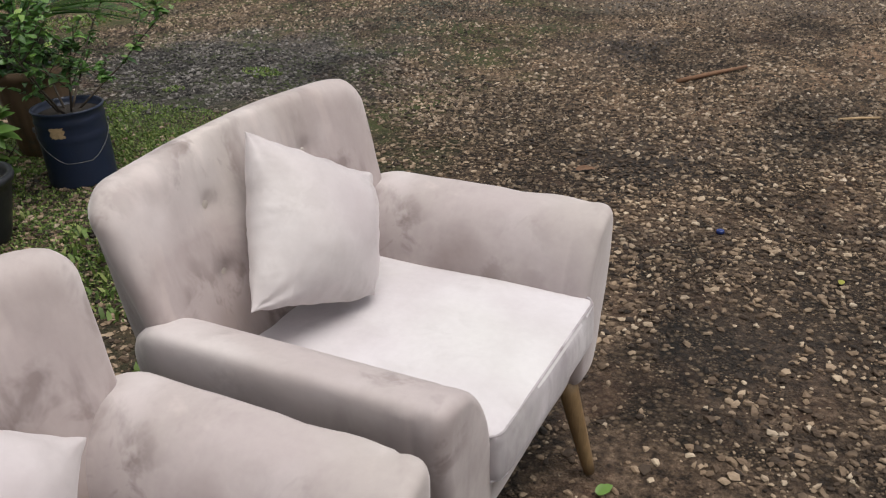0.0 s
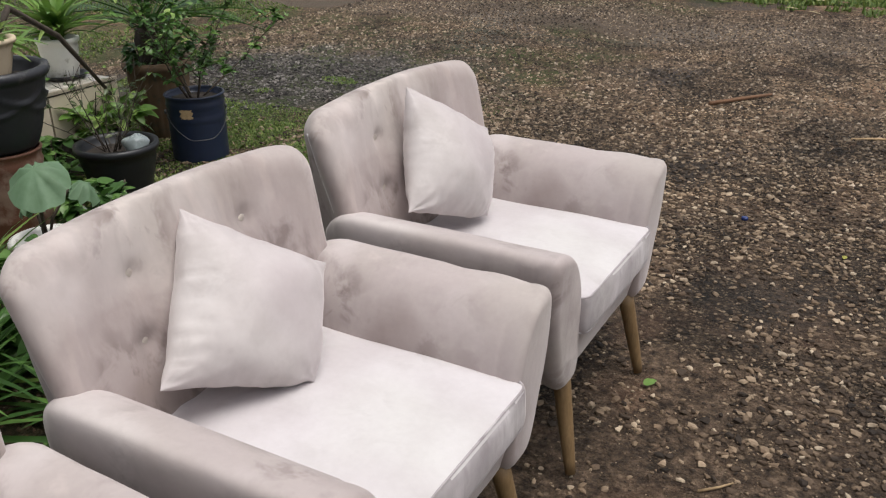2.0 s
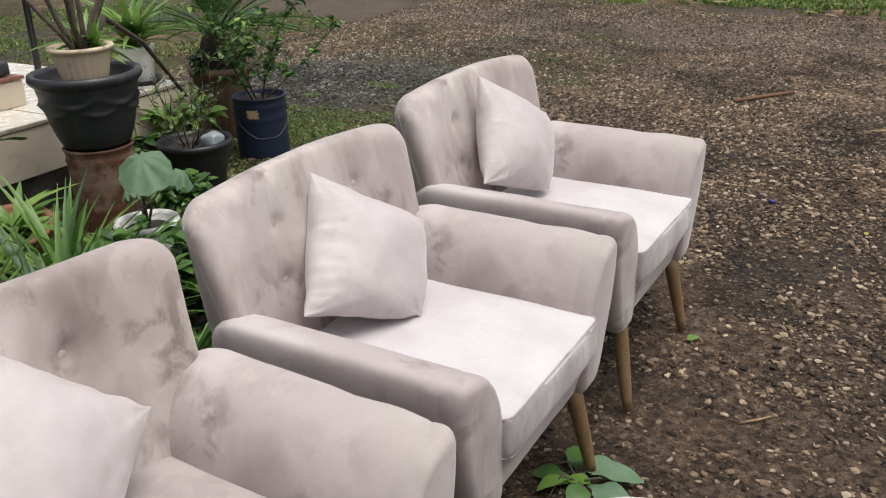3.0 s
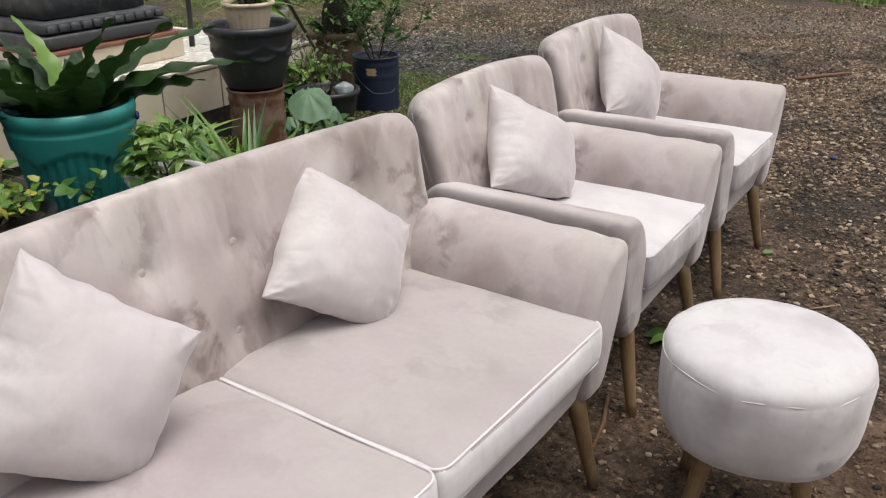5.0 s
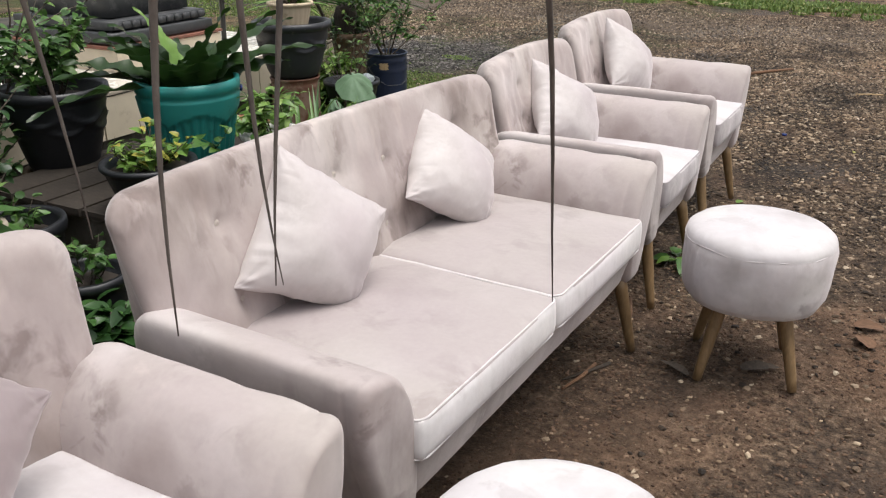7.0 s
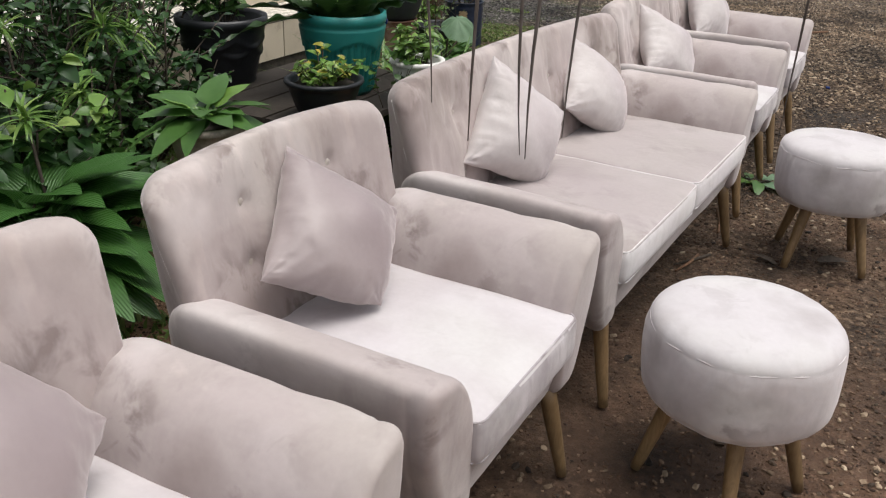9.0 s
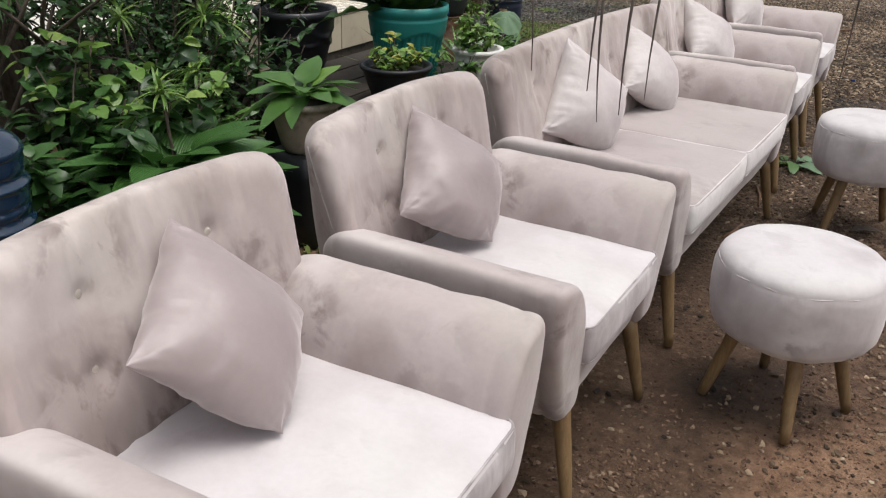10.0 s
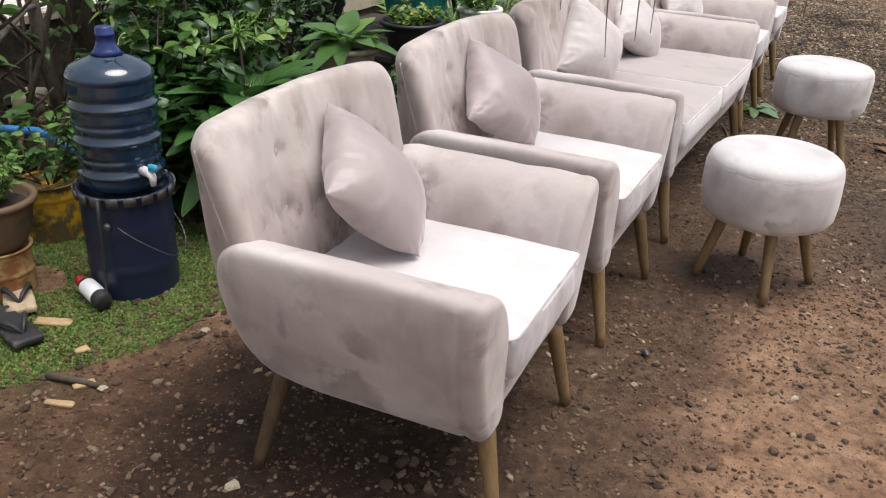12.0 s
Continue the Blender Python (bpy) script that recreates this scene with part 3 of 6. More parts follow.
# ---- upholstered furniture ----
def armrest_mesh(side):
    """One padded armrest: a bolster, round at the rear, with a seamed front panel that tapers to the leg. side: 1 or -1."""
    xb, xf, rf, rb = -0.272, 0.352, 0.024, 0.125
    stations = []
    for a in np.linspace(90, 0, 10):
        k = 1 - math.cos(radians(a))
        stations.append((xb + rb - rb * math.sin(radians(a)), 0.058 * k, 0.105 * k, 0.09 * k))
    for x in (-0.10, -0.05, 0.0, 0.05, 0.10, 0.15, 0.19, 0.22, 0.245, 0.265, 0.28, 0.290, 0.296, 0.302, 0.309, 0.318):
        k = 0.0045 if x == 0.302 else 0.002 if x in (0.296, 0.309) else 0.0
        stations.append((x, k, k * 0.2, k))
    for a in np.linspace(0, 90, 6):
        k = rf * (1 - math.cos(radians(a)))
        stations.append((xf - rf + rf * math.sin(radians(a)), k, k, k))
    K = 56
    verts, faces = [], []
    for x, iy, it, ib in stations:
        s = (x - xb) / (xf - xb)
        zt = 0.613 - 0.007 * s + 0.002 * math.sin(math.pi * s) + 0.006 * s ** 3 - it
        zb = 0.250 + 0.075 * max(0.0, (-0.02 - x) / 0.28) ** 2 + ib
        zc, hz = (zt + zb) / 2, (zt - zb) / 2
        for k in range(K):
            w = 2 * math.pi * k / K
            c, sn = math.cos(w), math.sin(w)
            e = 0.54 if sn > 0 else 0.48
            yy = abs(c) ** e * (1 if c > 0 else -1)
            zz = abs(sn) ** e * (1 if sn > 0 else -1)
            z = zc + hz * zz
            hy = max(0.004, (0.064 + 0.010 * (z - 0.45)) - iy)
            bulge = 0.012 + 0.022 * math.exp(-((z - 0.47) / 0.09) ** 2) if c > 0 else 0.004
            y = 0.2885 + 0.13 * (z - 0.45) + 1.35 * max(0.0, z - 0.45) ** 2 + (hy + bulge) * yy * (1.0 if yy > 0 else 0.92)
            xx = x + (0.014 * (z - 0.42) / 0.4 + 0.006) * max(0.0, s) ** 2 - 0.02 * (1 - s) * (z - 0.4)
            z += 0.20 * (hy + bulge) * yy * max(0.0, (z - zb) / (zt - zb)) ** 2
            wob = 0.004 * smooth_noise((xx, y, z), 7.0, side) + 0.0018 * smooth_noise((xx, y, z), 24.0, side)
            wob += 0.0050 * smooth_noise((xx * 0.4, y, z), 42.0, side) * math.exp(-((x - 0.285) / 0.022) ** 2)
            verts.append((xx, side * (y + wob), z + wob))
    n = len(stations)
    for i in range(n - 1):
        for k in range(K):
            k2 = (k + 1) % K
            faces.append((i * K + k, i * K + k2, (i + 1) * K + k2, (i + 1) * K + k))
    faces.append(tuple(range(K)))
    faces.append(tuple((n - 1) * K + k for k in range(K)))
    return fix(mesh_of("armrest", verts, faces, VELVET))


def back_front(z):
    return -0.138 - 0.25 * (z - 0.45)


def back_rear(z):
    return -0.325 + 0.025 * (0.8 - z)


def back_half(z, ext):
    return ext + 0.385 - 0.10 * max(0.0, 0.82 - z) - 0.45 * max(0.0, 0.44 - z)


def back_seam(z):
    """Where the seam lies between the rear face, 0, and the front face, 1: further forward lower down."""
    return 0.36 + 1.0 * min(0.36, max(0.0, 0.80 - z))


def back_inset(s, z):
    """How far the side stands in at depth s: a flat panel up to the seam, then a full roll."""
    seam = back_seam(z)
    crest = seam + 0.45 * (1 - seam)
    if s < seam:
        return 0.040 - 0.022 * s / seam
    if s < crest:
        return 0.018 * (1 - (s - seam) / (crest - seam)) ** 2
    return 0.032 * (1 - math.sqrt(max(0.0, 1 - ((s - crest) / (1 - crest)) ** 2)))


def back_relief(y, z, half, buttons):
    """How far the padding swells in front of its plane: hollow towards the middle of a seat, drawn in at the buttons, creased below them."""
    d = 0.0
    for by, bz in buttons:
        q = (y - by) ** 2 + (z - bz) ** 2
        d += 0.014 * math.exp(-q / (2 * 0.014 ** 2)) + 0.012 * math.exp(-q / (2 * 0.045 ** 2))
        below = min(1.0, max(0.0, (bz - z) / 0.05)) * math.exp(-max(0.0, bz - z) / 0.16)
        for lean, amp in ((-0.16, 0.0045), (0.12, 0.006)):
            line = by + lean * (bz - z) + 0.012 * smooth_noise((by, 0.0, z), 9.0, by)
            d += amp * below * math.exp(-((y - line) / 0.013) ** 2)
    inner = min(1.0, max(0.0, (half - abs(y)) / 0.37))
    hollow = 0.026 * (1 - (1 - inner) ** 2)
    full = 0.010 * math.cos(y / half * 1.5) * math.sin(max(0.0, min(1.0, (z - 0.45) / 0.4)) * math.pi)
    return full - hollow - d + 0.008 * smooth_noise((0.3, y, z), 6.0, 5.0) + 0.0045 * smooth_noise((0.3, y * 1.5, z * 0.7), 17.0, 2.0)


def backrest_mesh(ext, buttons):
    """A padded back: upright rear face, leaning front, a flat side panel up to the seam and a full roll in front of it."""
    v, f = soft_box(0.055, 1.0, 0.273, 0.012, 12, 84 if ext == 0 else 140, 48)
    out, low, rc = [], 0.312, 0.055
    for x, u, w in v:
        s = (x + 0.055) / 0.11
        edge = max(0.0, abs(u) - 0.988)
        un = (abs(u) - edge) / 0.988
        sink = 0.016 * max(0.0, 1 - s / 0.4) ** 2 + 0.030 * (1 - math.sqrt(max(0.0, 1 - (max(0.0, s - 0.55) / 0.45) ** 2)))
        z = low + (0.273 + w) * (1 - sink / 0.546)
        ztop = 0.858 - sink
        half = back_half(z, ext) - back_inset(s, z)
        y = un * (half - 0.012) + edge
        du, dv = (y - (half - rc)) / rc, (z - (ztop - rc)) / rc
        if du > 0 and dv > 0:
            y = half - rc + rc * du * math.sqrt(max(0.0, 1 - dv * dv / 2))
            z = ztop - rc + rc * dv * math.sqrt(max(0.0, 1 - du * du / 2))
        y = math.copysign(y, u)
        top = max(0.0, (z - 0.40) / 0.46)
        z += top * 0.022 * (1 - (y / (half + 0.001)) ** 2) - 0.024 * top
        rear = back_rear(z)
        xs = rear + s * (back_front(z) - rear)
        xs += max(0.0, (s - 0.5) / 0.5) ** 1.5 * back_relief(y, z, half, buttons) + (1 - s) * 0.006 * smooth_noise((xs, y, z), 6.0, 5.0)
        out.append((xs, y, z))
    return fix(mesh_of("backrest", out, f, VELVET_BACK)), buttons


def back_seam_mesh(ext, side):
    pts = []
    for z in np.linspace(0.44, 0.795, 18):
        rear = back_rear(z)
        seam = back_seam(z)
        pts.append((rear + seam * (back_front(z) - rear), side * (back_half(z, ext) - back_inset(seam, z) - 0.0005), z))
    return fix(mesh_of("seam", *tube(pts, 0.0042, 6), PIPING))


def cushion_meshes(y0, y1, mat, band):
    hy, hz, zc = (y1 - y0) / 2, 0.050, 0.421
    v, f = soft_box(0.287, hy, hz, 0.018, 18, 18, 6)
    out = []
    for x, y, z in v:
        cx, cy = 1 - (x / 0.287) ** 4, 1 - (y / hy) ** 4
        if z > 0:
            z += 0.014 * max(0, cx) * max(0, cy) * (z / hz) + 0.004 * smooth_noise((x, y + y0, z), 6.0) + 0.0015 * smooth_noise((x, y + y0, z), 19.0)
        if x > 0:
            x += 0.008 * max(0, cy) * (1 - (z / 0.07) ** 2) + 0.002 * smooth_noise((x, y + y0, z), 15.0)
        out.append((x + 0.088, y + (y0 + y1) / 2, z + zc))
    body = fix(mesh_of("seat_cushion", out, f, mat))
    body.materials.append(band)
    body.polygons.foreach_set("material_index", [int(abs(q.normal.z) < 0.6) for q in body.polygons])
    pipes = []
    for up in (1, -1):
        r, pts = 0.03, []
        for cx, cy, a0 in ((1, 1, 0), (-1, 1, 90), (-1, -1, 180), (1, -1, 270)):
            for a in range(0, 91, 15):
                w = radians(a0 + a)
                pts.append((0.086 + cx * (0.287 - r) + r * math.cos(w), (y0 + y1) / 2 + cy * (hy - r) + r * math.sin(w), zc + up * (hz - 0.005)))
        pipes.append(fix(mesh_of("piping", *tube(pts, 0.0029 if up > 0 else 0.0026, 6, True), PIPING if up > 0 and mat is not VELVET_SEAT else band)))
    return body, pipes


def base_mesh(ext):
    v, f = soft_box(0.31, 0.27 + ext, 0.066, 0.02, 12, 24, 8)
    out = []
    for x, y, z in v:
        k = (z + 0.066) / 0.132
        px = x * (0.93 + 0.05 * k) + 0.034 + 0.018 * k
        py = y * (0.97 + 0.03 * k)
        sag = 0.004 * smooth_noise((px, py, z), 5.0) + 0.002 * smooth_noise((px, py, z), 16.0)
        out.append((px + sag, py, z + 0.303))
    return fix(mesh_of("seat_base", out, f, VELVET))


def leg_mesh(mat, dx, dy, length=0.26, r0=0.023, r1=0.0135):
    """A turned tapering leg from the origin at its foot up to its head, which leans by dx, dy."""
    n = 7
    pts = [(dx * i / n, dy * i / n, length * i / n) for i in range(n + 1)]
    rad = [r1 + (r0 - r1) * (i / n) ** 0.8 for i in range(n + 1)]
    return fix(mesh_of("leg", *tube(pts, rad, 14), mat))


def button_mesh():
    return fix(mesh_of("button", *moved(lathe([(0.001, -0.006), (0.0078, -0.005), (0.0096, 0.0), (0.0084, 0.0026), (0.0042, 0.0036), (0.0006, 0.0038)], 14), pose(0, 0, 0, 0, 90, 0)), BUTTON_VELVET))


BUTTON = button_mesh()


def seat_thing(name, m, ext, buttons, seat_mat, label, category, group):
    """An armchair (ext 0) or a sofa, wider by ext to each side."""
    root = thing(name, m, label, category, group)
    part("seat_base", base_mesh(ext), root)
    me, spots = backrest_mesh(ext, buttons)
    back = part("backrest", me, root, "button-tufted velvet backrest")
    for by, bz in spots:
        b = part("button", BUTTON, back)
        b.location = (back_front(bz) + back_relief(by, bz, 0.37 + ext, buttons) + 0.0015, by, bz)
    for s in (-1, 1):
        part("seam", back_seam_mesh(ext, s), back)
        a = part("armrest", armrest_mesh(s), root)
        a.location = (0, s * ext, 0)
    spans = [(-0.243, 0.243)] if ext == 0 else [(-0.243 - ext, -0.0015), (0.0015, 0.243 + ext)]
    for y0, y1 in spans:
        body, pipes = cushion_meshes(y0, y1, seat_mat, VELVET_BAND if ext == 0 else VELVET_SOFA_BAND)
        c = part("seat_cushion", body, root, "piped velvet seat cushion")
        for p in pipes:
            part("piping", p, c)
    for fx, fy, dx, dy, mat in ((0.366, 0.265, -0.05, -0.03, OAK), (-0.22, 0.33, 0.05, -0.07, LEG_DARK)):
        for s in (-1, 1):
            lg = part("leg", leg_mesh(mat if s < 0 else (OAK if mat is OAK else LEG_DARK), dx, s * dy), root, "tapered brown-stained wooden leg")
            lg.location = (fx, s * (fy + ext), 0)
    return root


CHAIR_BUTTONS = [(-0.15, 0.735), (0.15, 0.735), (-0.165, 0.61), (0.165, 0.61)]
SOFA_BUTTONS = [(-0.51, 0.71), (-0.085, 0.71), (0.135, 0.70), (0.52, 0.71), (-0.50, 0.53), (-0.10, 0.53), (0.09, 0.525), (0.51, 0.53)]
CHAIR_LABEL = "taupe velvet armchair with buttoned back and wooden legs"
ROW = "velvet seats in a row"
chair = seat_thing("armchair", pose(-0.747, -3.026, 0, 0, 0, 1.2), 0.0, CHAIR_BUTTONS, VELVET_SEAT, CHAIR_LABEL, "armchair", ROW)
for cx, cy, turn, size in ((-0.750, -2.142, -0.9, 1.0), (-0.712, 0.386, -1.0, 1.0), (-0.720, 1.247, -1.4, 1.03)):
    copy_thing(chair, pose(cx, cy, 0, 0, 0, turn) @ Matrix.Scale(size, 4))
seat_thing("sofa", pose(-0.719, -0.871, 0, 0, 0, -2.8), 0.396, SOFA_BUTTONS, VELVET_SOFA_SEAT, "two-seat taupe velvet sofa with buttoned back and piped cushions", "sofa", ROW)


def pillow_mesh(seed, mat, size, taper):
    """A plump square pillow with drawn-out corners, gathered edges and one corner tucked in; faces along x. taper: how much longer the edge at -y is."""
    n = 60
    verts, faces, idx = [], [], {}

    def gather(u, w, key):
        g = max(0.0, (abs(u) - 0.45) / 0.55)
        here = max(0.0, 0.35 + 1.3 * noise.noise(Vector((w * 1.7, u * 0.6, key + 31))))
        return noise.noise(Vector((w * 9.0 + 1.5 * noise.noise(Vector((w * 2, u, key))), u * 0.9, key))) * 0.009 * here * g ** 1.4 * max(0.0, 1 - abs(u) ** 10)

    def pucker(u, w, key):
        g = max(0.0, (-u - 0.62) / 0.38)
        reach = 0.6 + 0.6 * noise.noise(Vector((w * 3.1, key, 4.0)))
        return 0.010 * reach * g * max(0.0, 1 - abs(u) ** 14) * noise.noise(Vector((w * 19.0 + 0.8 * u, key, 9.0)))
    for side in (1, -1):
        for i in range(n + 1):
            for j in range(n + 1):
                u, w = 2 * i / n - 1, 2 * j / n - 1
                u, w = math.sin(u * 1.45) / math.sin(1.45), math.sin(w * 1.45) / math.sin(1.45)
                rim = i in (0, n) or j in (0, n)
                if rim and side == -1:
                    idx[side, i, j] = idx[1, i, j]
                    continue
                a, b = max(0.0, 1 - abs(u) ** 2.0), max(0.0, 1 - abs(w) ** 2.0)
                t = 0.090 * (a * b) ** 0.56
                y = u * (1 - 0.055 * (1 - w * w) * abs(u) ** 2) * size / 2
                z = w * (1 - 0.055 * (1 - u * u) * abs(w) ** 2) * size / 2 * (1 - taper * u)
                tuck = math.exp(-((u - 1) ** 2 + (w + 1) ** 2) / 0.12)
                y -= 0.016 * tuck
                z += 0.016 * tuck
                dent = noise.noise(Vector((u * 1.3 + seed, w * 1.3, side * 2.0))) * 0.016 * (a * b) ** 0.4
                dent += gather(u, w, seed + side) + gather(w, u, seed + 7 + side) + pucker(u, w, seed + side)
                for cu in (-1, 1):
                    for cw in (-1, 1):
                        du, dw = u - cu, w - cw
                        far = math.hypot(du, dw)
                        fan = math.atan2(dw * cw, du * cu)
                        dent += 0.010 * noise.noise(Vector((fan * 3.2, cu + seed, cw + side))) * math.exp(-far / 0.42) * min(1.0, far * 4)
                rimy = 0.004 * noise.noise(Vector((u * 5, w * 5, seed)))
                idx[side, i, j] = len(verts)
                verts.append((side * t + (dent * side if not rim else rimy), y + rimy, z + rimy))
    for side in (1, -1):
        for i in range(n):
            for j in range(n):
                q = [idx[side, i, j], idx[side, i + 1, j], idx[side, i + 1, j + 1], idx[side, i, j + 1]]
                faces.append(q if side == 1 else q[::-1])
    return fix(mesh_of("throw_pillow", verts, faces, mat))


PILLOWS = [(-0.826, 1.229, 0.673, -29.0, -27.5, -9.4, 0.314, 0.11), (-0.814, 0.383, 0.626, -32.6, -38.5, -14.0, 0.316, 0.14), (-0.862, -1.174, 0.628, -33.6, -22.7, -24.0, 0.320, 0.12),
           (-0.846, -0.501, 0.615, -42.4, -36.0, -9.0, 0.324, 0.09), (-0.854, -2.161, 0.643, -41.5, -39.0, -10.0, 0.302, 0.10), (-0.826, -3.027, 0.640, -64.0, -40.4, 14.6, 0.320, 0.03)]
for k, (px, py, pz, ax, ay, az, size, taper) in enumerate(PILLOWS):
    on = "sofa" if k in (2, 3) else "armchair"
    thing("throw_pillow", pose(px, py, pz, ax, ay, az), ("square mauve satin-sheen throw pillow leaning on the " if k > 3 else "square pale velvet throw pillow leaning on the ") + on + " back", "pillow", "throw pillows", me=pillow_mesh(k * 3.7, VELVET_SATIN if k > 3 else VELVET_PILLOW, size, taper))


def stool(m):
    root = thing("stool", m, "round pale velvet stool on four splayed wooden legs", "stool", "round stools")
    prof = [(0.001, 0.250), (0.17, 0.246), (0.200, 0.252), (0.213, 0.275), (0.219, 0.32), (0.221, 0.37), (0.221, 0.415), (0.2185, 0.434), (0.2170, 0.438), (0.2168, 0.443), (0.211, 0.457), (0.196, 0.470), (0.160, 0.479), (0.10, 0.484), (0.001, 0.486)]
    def ripple(w, z, r):
        return r + 0.0035 * math.sin(w * 5 + z * 9) * (r > 0.1) * (z < 0.43) + 0.0035 * noise.noise(Vector((math.cos(w) * 7, math.sin(w) * 7, z * 5))) * (r > 0.1) + 0.003 * noise.noise(Vector((math.cos(w) * 3, math.sin(w) * 3, z * 12)))
    drum = fix(mesh_of("seat", *lathe(prof, 48, ripple), VELVET_STOOL))
    drum.materials.append(VELVET_STOOL_TOP)
    drum.polygons.foreach_set("material_index", [int(q.center.z > 0.438) for q in drum.polygons])
    part("seat", drum, root, "padded drum-shaped velvet seat")
    ring = [(0.2168 * math.cos(radians(a)), 0.2168 * math.sin(radians(a)), 0.438 + 0.003 * math.sin(radians(a * 7))) for a in range(0, 360, 8)]
    part("seam", fix(mesh_of("seam", *tube(ring, 0.0013, 6, True), VELVET_STOOL)), root)
    for k in range(4):
        w = radians(90 * k)
        lg = part("leg", leg_mesh(OAK, -0.075 * math.cos(w), -0.075 * math.sin(w), 0.262, 0.022, 0.0135), root)
        lg.location = (0.198 * math.cos(w), 0.198 * math.sin(w), 0)
    return root


stool_one = stool(pose(-0.04, -1.70, 0, 0, 0, -72))
copy_thing(stool_one, pose(0.015, -0.145, 0, 0, 0, -32))


# ---- plants: helpers ----
class Bunch:
    """Collects many leaves or stems into one mesh."""

    def __init__(self):
        self.verts, self.faces = [], []

    def add(self, vf):
        o = len(self.verts)
        self.verts += [tuple(p) for p in vf[0]]
        self.faces += [tuple(i + o for i in q) for q in vf[1]]

    def leaf(self, at, yaw, pitch, roll, L, W, droop=0.25, fold=0.25, n=4, tip=1.0, full=0.85):
        self.add(moved(blade(L, W, droop, fold, n, tip, full=full), pose(*at, roll, -pitch, yaw)))

    def mesh(self, name, mat):
        return mesh_of(name, self.verts, self.faces, mat)


def blade(L, W, droop=0.25, fold=0.25, n=6, tip=1.0, wave=0.0, stalk=0.0, full=0.85):
    """One leaf along +x, folded along its midrib, bending down towards the tip; stalk: the part of it that is a bare stalk."""
    verts, faces = [], []
    for i in range(n + 1):
        t = i / n
        q = max(0.0, (t - stalk) / (1 - stalk)) if stalk else 0.06 + 0.94 * t
        w = W / 2 * max(0.05 if t < 0.5 else 0.02, math.sin(math.pi * min(1.0, q) ** (0.75 * tip))) ** full
        if wave > 0.1:
            w *= 1 + 0.07 * math.sin(t * 37 + L * 90) + 0.04 * math.sin(t * 61)
        x = L * (t - 0.18 * droop * t * t)
        z = -droop * L * t * t
        ww = wave * W * math.sin(t * (17 if wave < 0.1 else 31))
        verts += [(x, w, z + fold * w + ww), (x, 0, z), (x, -w, z + fold * w - ww)]
    for i in range(n):
        a = 3 * i
        faces += [(a, a + 1, a + 4, a + 3), (a + 1, a + 2, a + 5, a + 4)]
    return verts, faces


def leaf_part(parent, mat, at, yaw, pitch, roll, L, W, droop, fold, n=8, tip=1.0, wave=0.0, label="", name="leaf", stalk=0.0, full=0.85):
    ob = part(name, mesh_of(name, *blade(L, W, droop, fold, n, tip, wave, stalk, full), mat), parent, label)
    ob.matrix_basis = pose(*at, roll, -pitch, yaw)
    return ob


def stem_path(rnd, start, yaw, lean, length, n=7, curl=0.35, up=0.5):
    p, d = Vector(start), Vector((math.cos(yaw) * math.sin(lean), math.sin(yaw) * math.sin(lean), math.cos(lean)))
    pts = [p.copy()]
    for _ in range(n):
        d = (d + Vector((rnd.uniform(-1, 1), rnd.uniform(-1, 1), rnd.uniform(-1, 1) + up * 0.4)) * curl * 0.4).normalized()
        p = p + d * (length / n)
        pts.append(p.copy())
    return pts


def shrub_parts(root, seed, base, stems, length, lean, leaves, L, W, mat, r=0.007, droop=0.3, twigs=3, pale=None, start=0.3):
    """Branching stems with leaves, as two parts of the plant."""
    rnd = random.Random(seed)
    wood, green, tips = Bunch(), Bunch(), Bunch()
    for k in range(stems):
        yaw = 2 * math.pi * (k + rnd.random()) / stems
        at = (base[0] + 0.03 * math.cos(yaw), base[1] + 0.03 * math.sin(yaw), base[2])
        main = stem_path(rnd, at, yaw, rnd.uniform(0.3, 1.0) * lean, length * rnd.uniform(0.7, 1.05))
        wood.add(tube(main, [r * (1 - 0.75 * i / len(main)) for i in range(len(main))], 5))
        lines = [main]
        for _ in range(twigs):
            i = rnd.randrange(2, len(main) - 1)
            tw = stem_path(rnd, main[i], rnd.uniform(0, 6.28), rnd.uniform(0.5, 1.2), length * rnd.uniform(0.2, 0.45), 4)
            wood.add(tube(tw, [r * 0.5 * (1 - 0.7 * j / len(tw)) for j in range(len(tw))], 4))
            lines.append(tw)
        for line in lines:
            for _ in range(max(1, leaves // len(lines))):
                f = rnd.uniform(start if line is main else 0.1, 1.0) * (len(line) - 1.001)
                i = int(f)
                p = line[i].lerp(line[i + 1], f - i)
                s = rnd.uniform(0.6, 1.15)
                tgt = tips if pale and f > 0.8 * (len(line) - 1) and rnd.random() < 0.6 else green
                tgt.leaf(p, rnd.uniform(0, 360), rnd.uniform(-25, 45), rnd.uniform(-40, 40), L * s, W * s, droop * rnd.uniform(0.5, 1.4), 0.22, 5, 0.9, 0.65)
    part("stem_growth", wood.mesh("stem_growth", BARK), root, kind="stuff")
    part("foliage", green.mesh("foliage", mat), root, kind="stuff")
    if pale and tips.verts:
        part("young_growth", tips.mesh("young_growth", pale), root, "bright yellow-green young leaves", kind="stuff")


